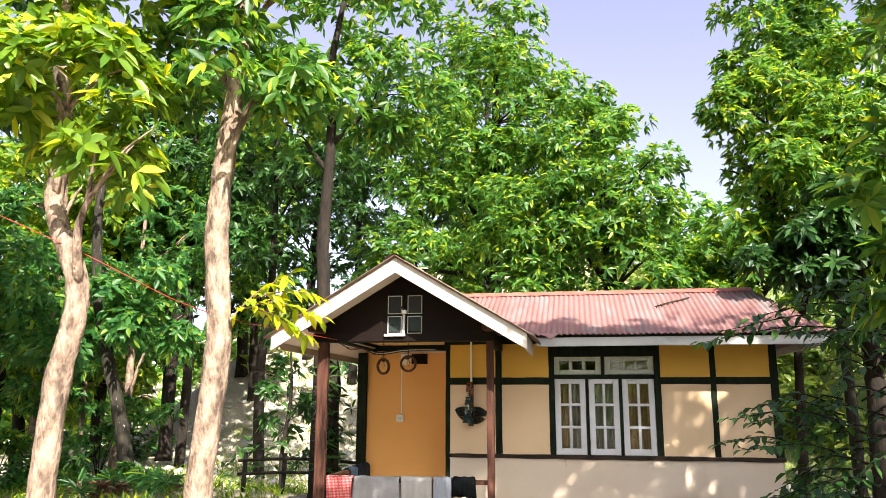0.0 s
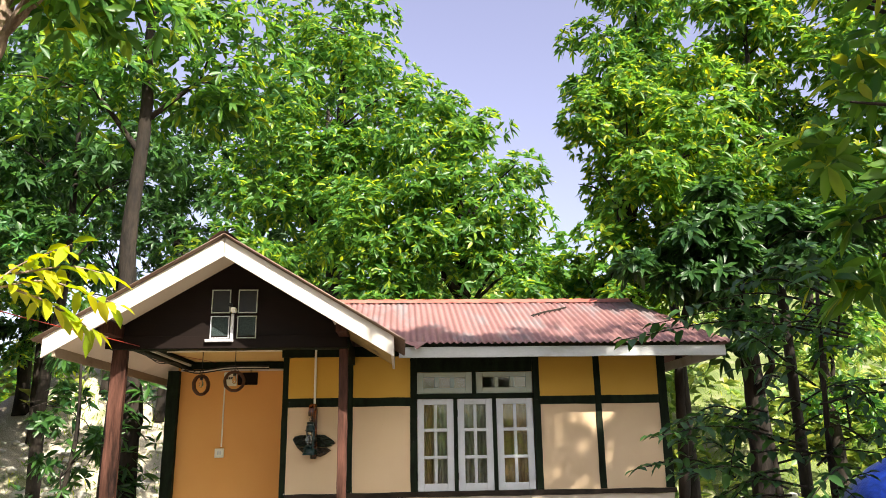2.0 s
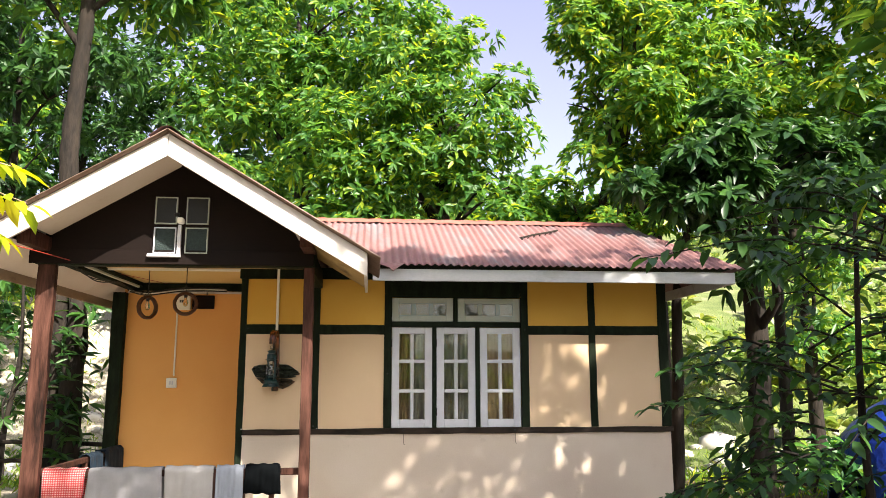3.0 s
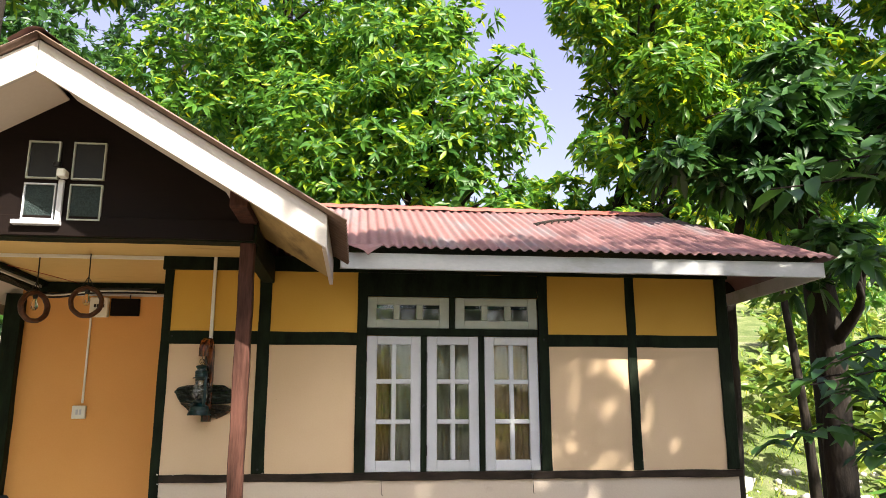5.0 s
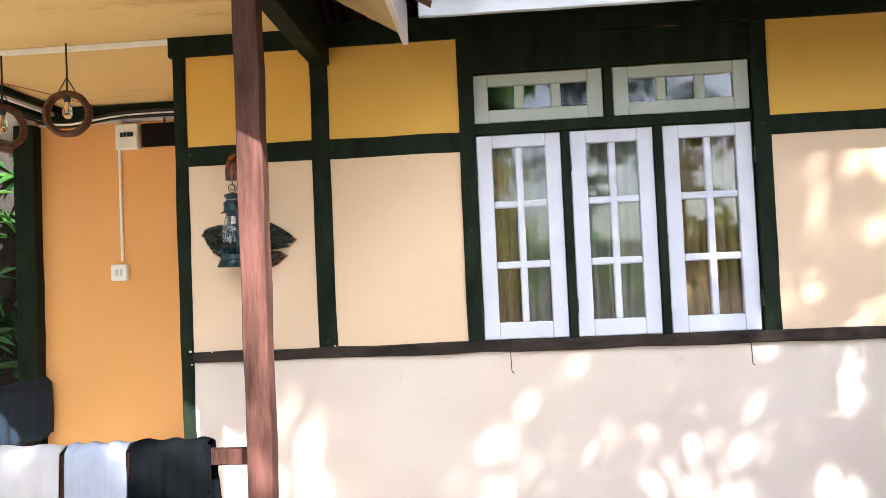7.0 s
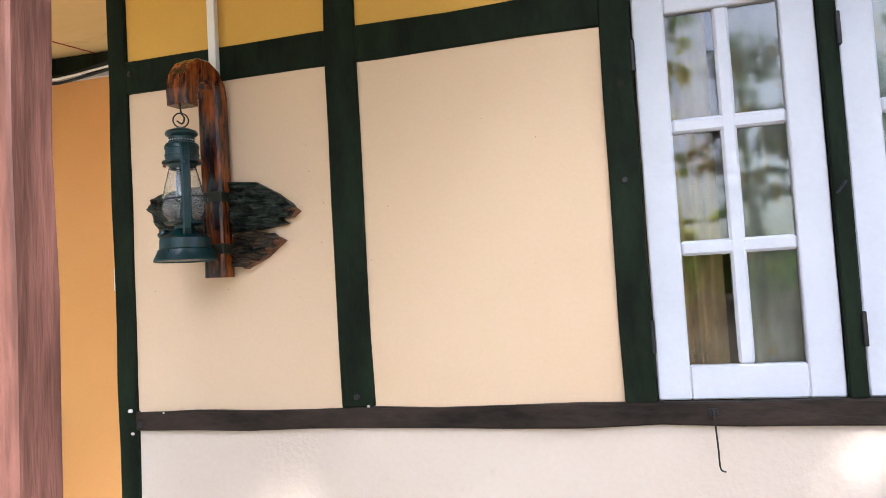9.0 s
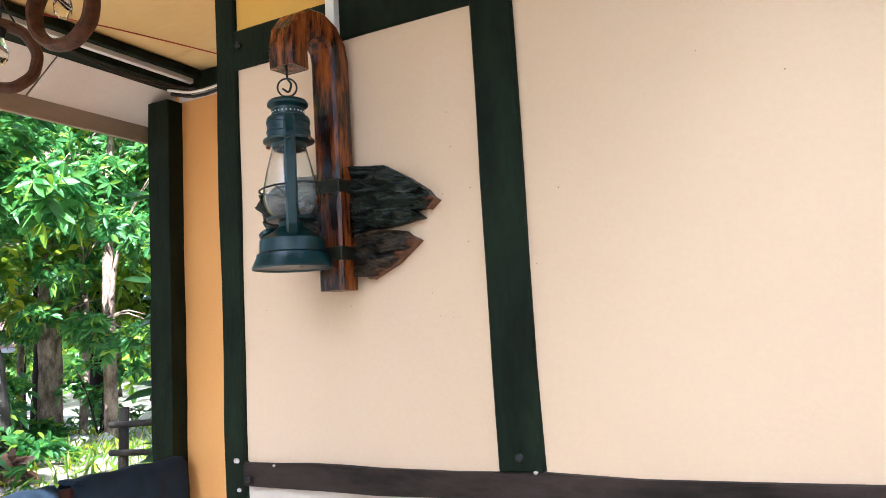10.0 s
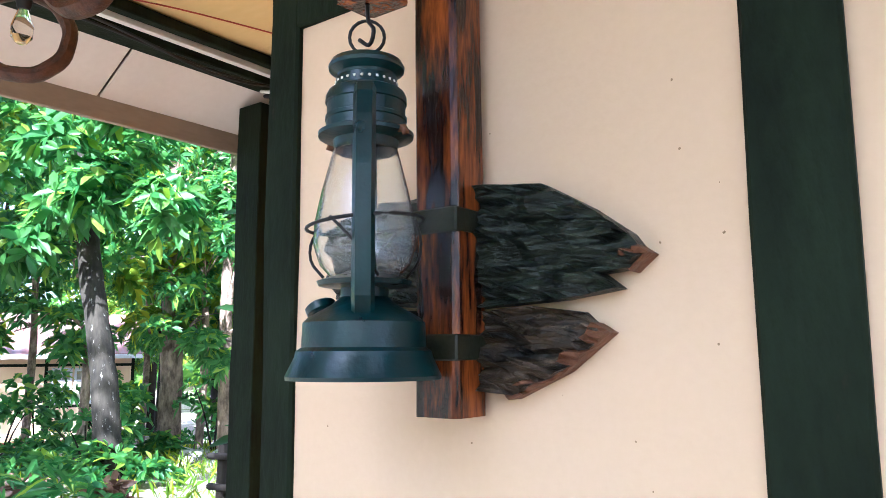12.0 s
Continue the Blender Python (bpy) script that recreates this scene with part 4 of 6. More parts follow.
# ---- lantern on its bracket ----
LX, LY = -1.322, 9.443
bracket = tagged(new("lantern_bracket"), "cane-shaped varnished wooden bracket with burnt grain on the wall", "bracket")
bm = bmesh.new()
path = [(-1.293, 9.560, 1.376), (-1.292, 9.560, 1.60), (-1.293, 9.558, 1.84)]
for k in range(8):
    a = math.pi * k / 7
    path.append((-1.304 + 0.011 * math.cos(a), 9.50 + 0.058 * math.cos(a), 1.885 + 0.07 * math.sin(a)))
path.append((-1.315, 9.444, 1.845))
rings = []
pv = [Vector(p) for p in path]
for i, p in enumerate(pv):
    d = (pv[min(i + 1, len(pv) - 1)] - pv[max(i - 1, 0)]).normalized()
    w = Vector((1, 0, 0))
    w = (w - d * w.dot(d)).normalized()
    u = d.cross(w)
    ring = []
    for a, b in ((-1, -0.8), (-0.8, -1), (0.8, -1), (1, -0.8), (1, 0.8), (0.8, 1), (-0.8, 1), (-1, 0.8)):
        ring.append(bm.verts.new(p + w * a * 0.0315 + u * b * 0.0315))
    rings.append(ring)
for p, q in zip(rings, rings[1:]):
    for k in range(8):
        bm.faces.new((p[k], p[(k + 1) % 8], q[(k + 1) % 8], q[k]))
bm.faces.new(rings[0])
bm.faces.new(rings[-1])
part("arm", bm, VARNISH, bracket)
for z in (1.602, 1.455):
    part("band", box(-1.3265, -1.2595, 9.5265, 9.592, z - 0.015, z + 0.015, 0.002), BAND, bracket, "dark painted band")


def bark_plate(outline, y, seed):
    """A slab of charred bark: a ridged front that follows the outline."""
    bm = bmesh.new()
    vs = [bm.verts.new((x + 0.012, y, z)) for x, z in outline]
    f = bm.faces.new(vs)
    ext = bmesh.ops.extrude_face_region(bm, geom=[f])
    for v in [g for g in ext["geom"] if isinstance(g, bmesh.types.BMVert)]:
        v.co.y = FY - 0.001
    for k in range(62):
        z = 1.33 + 0.0052 * k
        bmesh.ops.bisect_plane(bm, geom=bm.verts[:] + bm.edges[:] + bm.faces[:], plane_co=(-1.3, 0, z + 0.03), plane_no=(0.25, 0, 1))
    for k in range(34):
        x = -1.60 + 0.017 * k
        bmesh.ops.bisect_plane(bm, geom=bm.verts[:] + bm.edges[:] + bm.faces[:], plane_co=(x, 0, 1.52), plane_no=(1, 0, 0.3))
    for v in bm.verts:
        if v.co.y < FY - 0.004:
            s = noise.noise((v.co.x * 14 + seed, 0, v.co.z * 95)) * 0.02 + noise.noise((v.co.x * 45, seed, v.co.z * 60)) * 0.009
            v.co.y += s
    return bm


plaque = tagged(new("bark_plaque"), "charred bark slabs fanned out behind the lantern", "plaque")
part("slab", bark_plate([(-1.548, 1.592), (-1.52, 1.625), (-1.46, 1.640), (-1.27, 1.645), (-1.19, 1.640), (-1.13, 1.605), (-1.085, 1.572), (-1.068, 1.548), (-1.085, 1.535), (-1.12, 1.532), (-1.098, 1.515), (-1.165, 1.506), (-1.30, 1.500), (-1.50, 1.515)], FY - 0.030, 1), CHAR, plaque, "charred black bark")
part("slab", bark_plate([(-1.50, 1.510), (-1.30, 1.496), (-1.20, 1.500), (-1.145, 1.492), (-1.117, 1.466), (-1.165, 1.430), (-1.232, 1.401), (-1.30, 1.408), (-1.42, 1.44)], FY - 0.026, 5), CHAR, plaque, "charred bark with a brown edge")

CHAR_BROWN = surface("brown_burnt_bark", (0.006, 0.006, 0.004), (0.075, 0.050, 0.030), 55, 0.4, 1.0, 240, (0.4, 1, 1), spots=(0.26, 0.20, 0.14), spot_scale=48, spot_at=0.60, shine=0.22, low=0.55, high=0.88)
plaque_low = [o for o in plaque.children][-1]
plaque_low.data.materials[0] = CHAR_BROWN
RAW_EDGE = surface("raw_brown_edge", (0.08, 0.03, 0.014), (0.20, 0.09, 0.045), 40, 0.6, 0.5, 150)
part("raw_edge", bark_plate([(-1.110, 1.469), (-1.165, 1.427), (-1.232, 1.396), (-1.246, 1.404), (-1.175, 1.440), (-1.128, 1.480)], FY - 0.024, 9), RAW_EDGE, plaque, "raw brown wood edge")
part("raw_edge", bark_plate([(-1.062, 1.549), (-1.084, 1.531), (-1.100, 1.543), (-1.086, 1.566)], FY - 0.026, 11), RAW_EDGE, plaque, "raw brown wood edge")
LGLASS, ln_, ll_, lp_ = node_mat("lantern_glass")
lp_.inputs["Base Color"].default_value = (0.95, 0.97, 0.96, 1)
lp_.inputs["Roughness"].default_value, lp_.inputs["Transmission Weight"].default_value, lp_.inputs["IOR"].default_value = 0.06, 0.97, 1.35
lantern = tagged(new("lantern"), "dark blue-green enamelled hurricane lantern with a clear glass globe", "lantern")
b = 1.421
part("tank", lathe([(0.0, b + 0.004), (0.078, b + 0.004), (0.083, b), (0.0835, b + 0.004), (0.074, b + 0.024), (0.073, b + 0.030), (0.067, b + 0.034), (0.066, b + 0.060), (0.060, b + 0.066), (0.035, b + 0.080), (0.026, b + 0.088), (0.0, b + 0.09)], LX, LY, 36), LANTERN, lantern, "flared fuel tank", True)
cap = part("filler_cap", lathe([(0.0, -0.012), (0.010, -0.012), (0.011, 0.006), (0.017, 0.007), (0.0175, 0.015), (0.015, 0.017), (0.0, 0.018)], 0, 0, 18), LANTERN, lantern, "tilted filler cap", True)
cap.matrix_world = pose(LX - 0.056, LY - 0.006, b + 0.068, 0, -28, 0)
part("burner", lathe([(0.026, b + 0.084), (0.026, b + 0.098), (0.050, b + 0.100), (0.052, b + 0.105), (0.036, b + 0.110), (0.014, b + 0.118), (0.010, b + 0.150), (0.0, b + 0.152)], LX, LY, 24), LANTERN, lantern, "", True)
globe = part("globe", lathe([(0.034, b + 0.106), (0.049, b + 0.122), (0.0565, b + 0.145), (0.0555, b + 0.168), (0.048, b + 0.205), (0.0355, b + 0.254), (0.0338, b + 0.254), (0.0463, b + 0.204), (0.0538, b + 0.168), (0.0548, b + 0.145), (0.0475, b + 0.123), (0.0325, b + 0.107)], LX, LY, 36), LGLASS, lantern, "clear glass globe", True)
globe.visible_shadow = False
part("chimney", lathe([(0.035, b + 0.250), (0.037, b + 0.262), (0.053, b + 0.266), (0.0535, b + 0.270), (0.0445, b + 0.274), (0.0445, b + 0.284), (0.0458, b + 0.285), (0.0458, b + 0.289), (0.044, b + 0.290), (0.044, b + 0.304), (0.0458, b + 0.305), (0.0455, b + 0.312), (0.043, b + 0.318), (0.0355, b + 0.322), (0.0345, b + 0.334), (0.0, b + 0.335)], LX, LY, 36), LANTERN, lantern, "stepped vented chimney", True)
part("cap", lathe([(0.033, b + 0.333), (0.034, b + 0.338), (0.0425, b + 0.344), (0.0432, b + 0.348), (0.040, b + 0.354), (0.022, b + 0.361), (0.0, b + 0.363)], LX, LY, 32), LANTERN, lantern, "", True)
for s in (-1, 1):
    dx, dy = 0.66 * s, -0.75 * s
    px, py = 0.75, 0.66
    prof = [(0.050, b + 0.066), (0.060, b + 0.085), (0.0645, b + 0.15), (0.0645, b + 0.22), (0.060, b + 0.275), (0.055, b + 0.300), (0.047, b + 0.311), (0.040, b + 0.314)]
    bm = bmesh.new()
    rings = []
    for k, (rr, z) in enumerate(prof):
        nz = min(1.0, max(0.0, (k - 4) / 3))
        ring = []
        for a2, w2 in ((-0.012, -0.004), (-0.008, 0.006), (0.008, 0.006), (0.012, -0.004)):
            rad = rr + w2 * (1 - nz)
            ring.append(bm.verts.new((LX + dx * rad + px * a2, LY + dy * rad + py * a2, z + w2 * nz)))
        rings.append(ring)
    for a2, b2 in zip(rings, rings[1:]):
        for k in range(4):
            bm.faces.new((a2[k], a2[(k + 1) % 4], b2[(k + 1) % 4], b2[k]))
    bm.faces.new(rings[0])
    bm.faces.new(rings[-1])
    part("side_tube", bm, LANTERN, lantern, "flat air tube")
# vent holes as white beads: their brightness is put into the colour
bm = bmesh.new()
for k in range(26):
    a = 2 * math.pi * k / 26
    c = bmesh.ops.create_icosphere(bm, subdivisions=1, radius=0.0021)["verts"]
    for v in c:
        v.co += Vector((LX + 0.0345 * math.cos(a), LY + 0.0345 * math.sin(a), b + 0.328))
part("vent_holes", bm, PVC, lantern, "ring of white beads standing in for vent holes")["kind"] = "stuff"
hoop = [(LX + 0.064 * math.cos(a), LY + 0.064 * math.sin(a), b + 0.168 + 0.006 * math.sin(a + 0.9)) for a in [2 * math.pi * k / 32 for k in range(33)]]
tube("guard_wire", hoop, 0.0021, IRON, lantern, "", 6)
for k in range(4):
    a = k * math.pi / 2 + 0.15
    bow = [(LX + r_ * math.cos(a + w), LY + r_ * math.sin(a + w), b + z) for r_, w, z in ((0.064, 0.0, 0.168), (0.0625, 0.32, 0.148), (0.058, 0.62, 0.126), (0.046, 0.9, 0.108))]
    tube("guard_wire", smooth_path(bow, 9), 0.0018, IRON, lantern, "", 5)
for s_ in (-1, 1):
    lug = [(LX + s_ * 0.043, LY, b + 0.269), (LX + s_ * 0.055, LY, b + 0.268), (LX + s_ * 0.058, LY, b + 0.262)]
    tube("bail_lug", lug, 0.0045, RAW_EDGE, lantern, "rusty bail lug", 7)
q = [(LX + 0.016 * math.cos(a), LY + 0.012 * math.cos(a), b + 0.385 + 0.02 * math.sin(a)) for a in [2 * math.pi * k / 18 for k in range(19)]]
tube("ring", q, 0.002, IRON, lantern, "", 6)
hook = tagged(tube("hook", smooth_path([(LX, LY, 1.846), (LX + 0.002, LY, 1.825), (LX + 0.014, LY - 0.004, 1.81), (LX + 0.004, LY, 1.796), (LX - 0.012, LY, 1.806)], 14), 0.0025, IRON, None, "", 6), "iron hook under the bracket's end", "hook")

# ---- trees ----
def gz(x, y):
    return ground_z(x, y) - 0.1


# pale trunks in the clearing
tree("slender tree with pale crooked trunk and bright young leaves", [(-4.76, 5.3, gz(-4.7, 5.3)), (-4.71, 5.3, 0.9), (-4.67, 5.3, 1.85), (-4.55, 5.3, 2.5), (-4.58, 5.3, 2.88), (-4.83, 5.3, 3.4), (-4.93, 5.3, 3.76), (-4.85, 5.3, 4.24), (-4.94, 5.3, 4.74), (-5.05, 5.3, 5.5), (-4.9, 5.4, 7.0)], [0.125, 0.115, 0.10, 0.075, 0.05],
     [((-4.6, 5.1, 4.7), (0.9, 0.9, 0.7), 130), ((-3.9, 5.0, 4.1), (0.7, 0.7, 0.5), 60), ((-5.4, 5.4, 5.2), (1.2, 1.2, 1.0), 150), ((-4.6, 5.6, 6.6), (1.5, 1.5, 1.2), 220)], BARK_PALE, LEAF_YELLOW, 101, "trees in the clearing", 7, 0.24, 0.36)
tree("tall tree with pale trunk, dark above", [(-3.62, 6.25, gz(-3.6, 6.2)), (-3.64, 6.25, 0.85), (-3.53, 6.25, 2.3), (-3.62, 6.25, 3.4), (-3.60, 6.25, 4.2), (-3.50, 6.25, 5.3), (-3.4, 6.3, 7.2), (-3.3, 6.3, 9.0)], [0.145, 0.135, 0.12, 0.10, 0.06],
     [((-3.0, 6.0, 5.3), (1.0, 1.0, 0.8), 170), ((-4.0, 6.5, 5.8), (1.1, 1.1, 0.8), 170), ((-3.0, 6.6, 6.6), (1.5, 1.5, 1.0), 140), ((-3.6, 6.4, 8.2), (2.0, 2.0, 1.4), 70)], BARK_PALE, LEAF_MID, 102, "trees in the clearing", 7, 0.22, 0.36)
twig_tree = tagged(new("sapling"), "yellow-green leafy twig growing from the pale trunk", "plant")
SPRIG = [[(-3.5, 6.25, 2.45), (-3.2, 6.4, 2.85), (-2.9, 6.6, 3.08)], [(-3.3, 6.35, 2.68), (-3.0, 6.5, 2.76), (-2.55, 6.7, 2.62)], [(-3.2, 6.4, 2.8), (-2.9, 6.6, 2.9), (-2.65, 6.7, 2.86)], [(-3.25, 6.4, 2.7), (-2.95, 6.6, 2.58), (-2.7, 6.7, 2.4)]]
spray("leaves", SPRIG, LEAF_YOUNG, BARK_PALE, twig_tree, 7, 0.035, 0.20, 0.45)
tree("dark-barked tree beside the cabin", [(-4.42, 12.0, gz(-4.4, 12)), (-4.40, 12.0, 2.0), (-4.40, 12.0, 3.6), (-4.45, 12.0, 4.6), (-4.42, 12.0, 5.4), (-4.36, 12.0, 6.8), (-4.42, 12.0, 8.1), (-4.2, 12.0, 9.6)], [0.15, 0.13, 0.11, 0.09, 0.05],
     [((-3.4, 12.4, 7.6), (1.5, 1.5, 1.2), 330), ((-5.3, 12.0, 7.2), (1.5, 1.5, 1.2), 330), ((-4.2, 12.4, 9.6), (2.0, 2.0, 1.6), 420)], BARK_DARK, LEAF_MID, 103, "trees behind the cabin")
stump = tagged(new("dead_tree"), "dead tree overgrown with ferns beside the porch", "tree")
tube("trunk", smooth_path([(-4.14, 11.9, -0.2), (-4.16, 11.9, 1.0), (-4.12, 11.9, 2.0), (-4.2, 11.95, 2.9)], 12), [0.17 - 0.006 * i for i in range(12)], BARK_DARK, stump, "", 10, 0.15, 4)
rng = np.random.default_rng(3)
C = np.stack([-4.14 + rng.normal(0, 0.12, 60), 11.85 + rng.normal(0, 0.12, 60), rng.uniform(0.2, 2.6, 60)], axis=1)
leaves_mesh("fern_growth", *whorls(rng, C, np.tile([[0.3, -0.3, 0.6]], (60, 1)), 6, 0.26, 0.22), LEAF_DARK, stump)["kind"] = "stuff"
# big crowns behind the roof
tree("broad bushy tree with whorled drooping leaves", [(1.0, 15.6, gz(1, 15.6)), (1.0, 15.5, 3.0), (0.9, 15.4, 5.5), (0.9, 15.4, 8.0)], [0.22, 0.18, 0.13, 0.05],
     [((0.9, 14.9, 4.4), (2.0, 1.4, 1.3), 560), ((1.05, 14.7, 6.0), (1.45, 1.3, 1.3), 520), ((-0.6, 14.8, 5.6), (1.5, 1.3, 1.4), 520), ((0.5, 15.2, 7.6), (1.3, 1.3, 1.1), 420), ((2.75, 15.6, 4.7), (0.7, 0.8, 0.9), 200), ((1.9, 14.8, 4.0), (1.0, 1.1, 1.0), 280), ((-1.0, 15.0, 3.9), (1.3, 1.2, 1.2), 320)], BARK_DARK, LEAF_MID, 105, "trees behind the cabin", 8, 0.19, 0.36, 1.3)
tree("tall tree behind the cabin with high crown", [(-1.9, 18.0, gz(-1.9, 18)), (-1.9, 18.0, 4.0), (-1.8, 17.8, 8.0), (-1.7, 17.6, 11.5)], [0.24, 0.2, 0.14, 0.05],
     [((-1.8, 17.2, 9.4), (2.2, 1.8, 1.8), 620), ((-3.0, 17.4, 7.4), (1.9, 1.7, 1.6), 480), ((-1.2, 17.2, 7.0), (1.8, 1.6, 1.5), 450), ((-2.2, 17.8, 11.6), (1.8, 1.7, 1.5), 380), ((-3.6, 17.0, 5.0), (1.8, 1.6, 1.4), 380), ((0.6, 17.8, 8.8), (1.1, 1.2, 1.2), 200)], BARK_DARK, LEAF_MID, 106, "trees behind the cabin", 8, 0.21, 0.36, 1.25)
tree("yellow-green tree beyond the roof's end", [(3.2, 15.2, gz(3.2, 15.2)), (3.5, 15.1, 3.0), (4.3, 14.8, 6.0), (4.7, 14.6, 8.5)], [0.2, 0.17, 0.12, 0.05],
     [((4.1, 14.2, 6.2), (1.4, 1.3, 1.2), 420), ((3.75, 14.4, 7.6), (0.9, 0.9, 0.9), 220), ((5.6, 14.0, 7.0), (1.6, 1.4, 1.4), 420), ((4.6, 14.0, 4.6), (1.6, 1.3, 1.2), 420), ((5.0, 14.6, 8.4), (1.4, 1.3, 1.1), 300), ((6.2, 14.2, 5.2), (1.4, 1.3, 1.3), 350), ((3.3, 14.6, 4.2), (0.9, 1.0, 0.9), 200)], BARK_DARK, LEAF_FRESH, 107, "trees behind the cabin", 8, 0.20, 0.36, 1.25)
tree("tall airy tree at the edge of the river", [(7.4, 21.0, gz(7.4, 21)), (7.3, 21.0, 5.0), (7.0, 20.8, 9.0), (6.8, 20.6, 14.0)], [0.15, 0.13, 0.10, 0.04],
     [((6.0, 20.2, 10.6), (1.5, 1.6, 1.6), 330), ((6.4, 20.4, 13.4), (2.0, 1.8, 1.8), 420), ((8.0, 20.6, 11.6), (2.2, 1.8, 2.0), 460), ((6.6, 20.2, 8.0), (1.5, 1.4, 1.3), 280), ((8.8, 20.2, 8.6), (2.0, 1.8, 1.8), 420), ((7.4, 21.0, 16.0), (2.2, 2.0, 1.8), 380)], BARK_DARK, LEAF_MID, 108, "trees behind the cabin", 8, 0.3, 0.32)
# dark tree over the roof's end
tree("dark-leaved tree leaning over the roof's end", [(4.34, 10.6, gz(4.3, 10.6)), (4.34, 10.6, 0.8), (4.38, 10.6, 2.2), (4.30, 10.6, 3.2), (4.3, 10.5, 4.2)], [0.15, 0.135, 0.12, 0.06],
     [((3.7, 10.2, 3.75), (0.75, 0.8, 0.45), 230), ((3.15, 10.3, 3.7), (0.5, 0.6, 0.4), 110), ((3.9, 10.2, 4.4), (0.8, 0.8, 0.4), 160), ((4.6, 10.0, 3.9), (0.9, 0.9, 0.5), 280), ((5.4, 10.2, 4.1), (0.9, 1.0, 0.6), 240), ((4.3, 10.5, 4.3), (0.8, 0.8, 0.45), 160), ((4.15, 9.9, 2.75), (0.7, 0.6, 0.3), 60)], BARK_DARK, LEAF_DARK, 109, "trees beside the cabin", 8, 0.22, 0.36)
tree("thin dark tree by the wall's end", [(3.32, 10.7, gz(3.3, 10.7)), (3.31, 10.65, 0.5), (3.34, 10.6, 1.4), (3.40, 10.6, 2.6), (3.6, 10.6, 3.4)], [0.085, 0.075, 0.06, 0.04], [((3.6, 10.5, 3.5), (0.5, 0.5, 0.35), 60)], BARK_DARK, LEAF_DARK, 110, "trees beside the cabin")
tree("thin leaning tree on the bank", [(6.5, 14.3, gz(6.5, 14.3)), (6.38, 14.3, 0.0), (6.33, 14.3, 1.2), (6.2, 14.3, 2.8), (6.0, 14.3, 4.4)], [0.09, 0.08, 0.06, 0.04], [((6.0, 14.2, 4.6), (0.9, 0.8, 0.6), 120)], BARK_DARK, LEAF_MID, 111, "trees beside the cabin")
tree("leafy tree beyond the covered car", [(9.2, 12.8, gz(9.2, 12.8)), (9.2, 12.8, 2.5), (9.0, 12.7, 5.0), (8.9, 12.6, 8.5)], [0.2, 0.17, 0.13, 0.05],
     [((7.9, 12.4, 5.4), (1.2, 1.2, 1.1), 260), ((9.1, 12.2, 4.4), (1.4, 1.2, 1.0), 260), ((8.8, 12.4, 6.6), (1.5, 1.3, 1.2), 300), ((10.4, 12.4, 6.0), (1.6, 1.3, 1.4), 300), ((8.8, 12.6, 8.4), (1.6, 1.5, 1.2), 280)], BARK_DARK, LEAF_FRESH, 116, "trees beside the cabin", 8, 0.26, 0.34)
tree("tall bright tree on the river bank", [(8.2, 16.8, gz(8.2, 16.8)), (8.2, 16.8, 3.5), (8.1, 16.6, 7.0), (8.0, 16.6, 11.5)], [0.13, 0.11, 0.09, 0.04],
     [((6.7, 16.2, 9.0), (1.3, 1.2, 1.2), 300), ((7.8, 16.2, 10.8), (1.6, 1.3, 1.3), 340), ((9.4, 16.4, 9.2), (1.6, 1.3, 1.4), 340), ((7.0, 16.2, 7.0), (1.4, 1.2, 1.2), 280), ((8.7, 16.2, 6.8), (1.5, 1.3, 1.2), 280), ((8.2, 16.6, 12.6), (1.8, 1.6, 1.3), 320), ((10.2, 16.6, 11.6), (1.6, 1.5, 1.4), 280)], BARK_DARK, LEAF_FRESH, 117, "trees behind the cabin", 8, 0.28, 0.36, simple=True)
# shade trees towards the sun; all but the first are unseen, added for shade
tree("leafy tree at the clearing's edge", [(4.9, 4.6, gz(4.9, 4.6)), (4.8, 4.6, 2.0), (4.9, 4.5, 4.0), (5.2, 4.3, 8.0)], [0.16, 0.14, 0.11, 0.05],
     [((4.3, 5.6, 4.6), (0.9, 0.9, 0.7), 22), ((5.4, 5.4, 5.2), (1.0, 1.1, 0.9), 50), ((4.6, 5.4, 3.3), (0.9, 0.9, 0.6), 90), ((6.2, 4.4, 6.8), (1.2, 1.2, 1.0), 110), ((5.4, 5.0, 2.7), (0.9, 0.9, 0.6), 130), ((2.95, 5.4, 4.6), (0.7, 0.7, 0.55), 24), ((3.05, 5.3, 3.5), (0.6, 0.6, 0.6), 40), ((2.95, 5.5, 2.7), (0.45, 0.5, 0.4), 26), ((3.8, 5.3, 4.1), (0.8, 0.7, 0.8), 34)], BARK_DARK, LEAF_FRESH, 112, "trees in the clearing", 7, 0.24, 0.35)
r = random.Random(77)
# small canopy clumps laid along the sun's path to dapple the wall
airy = []
for i in range(26):
    for k in range(13):
        x, z = 2.7 + 0.25 * i, 6.0 + 0.25 * k
        thick = 5 if z < 7.7 else (9 if x < 4.8 else 6)
        airy.append(((x + r.uniform(-.1, .1), 2.6 + r.uniform(-.4, .4), z + r.uniform(-.1, .1)), (0.24, 0.5, 0.22), thick + r.randint(-2, 2)))
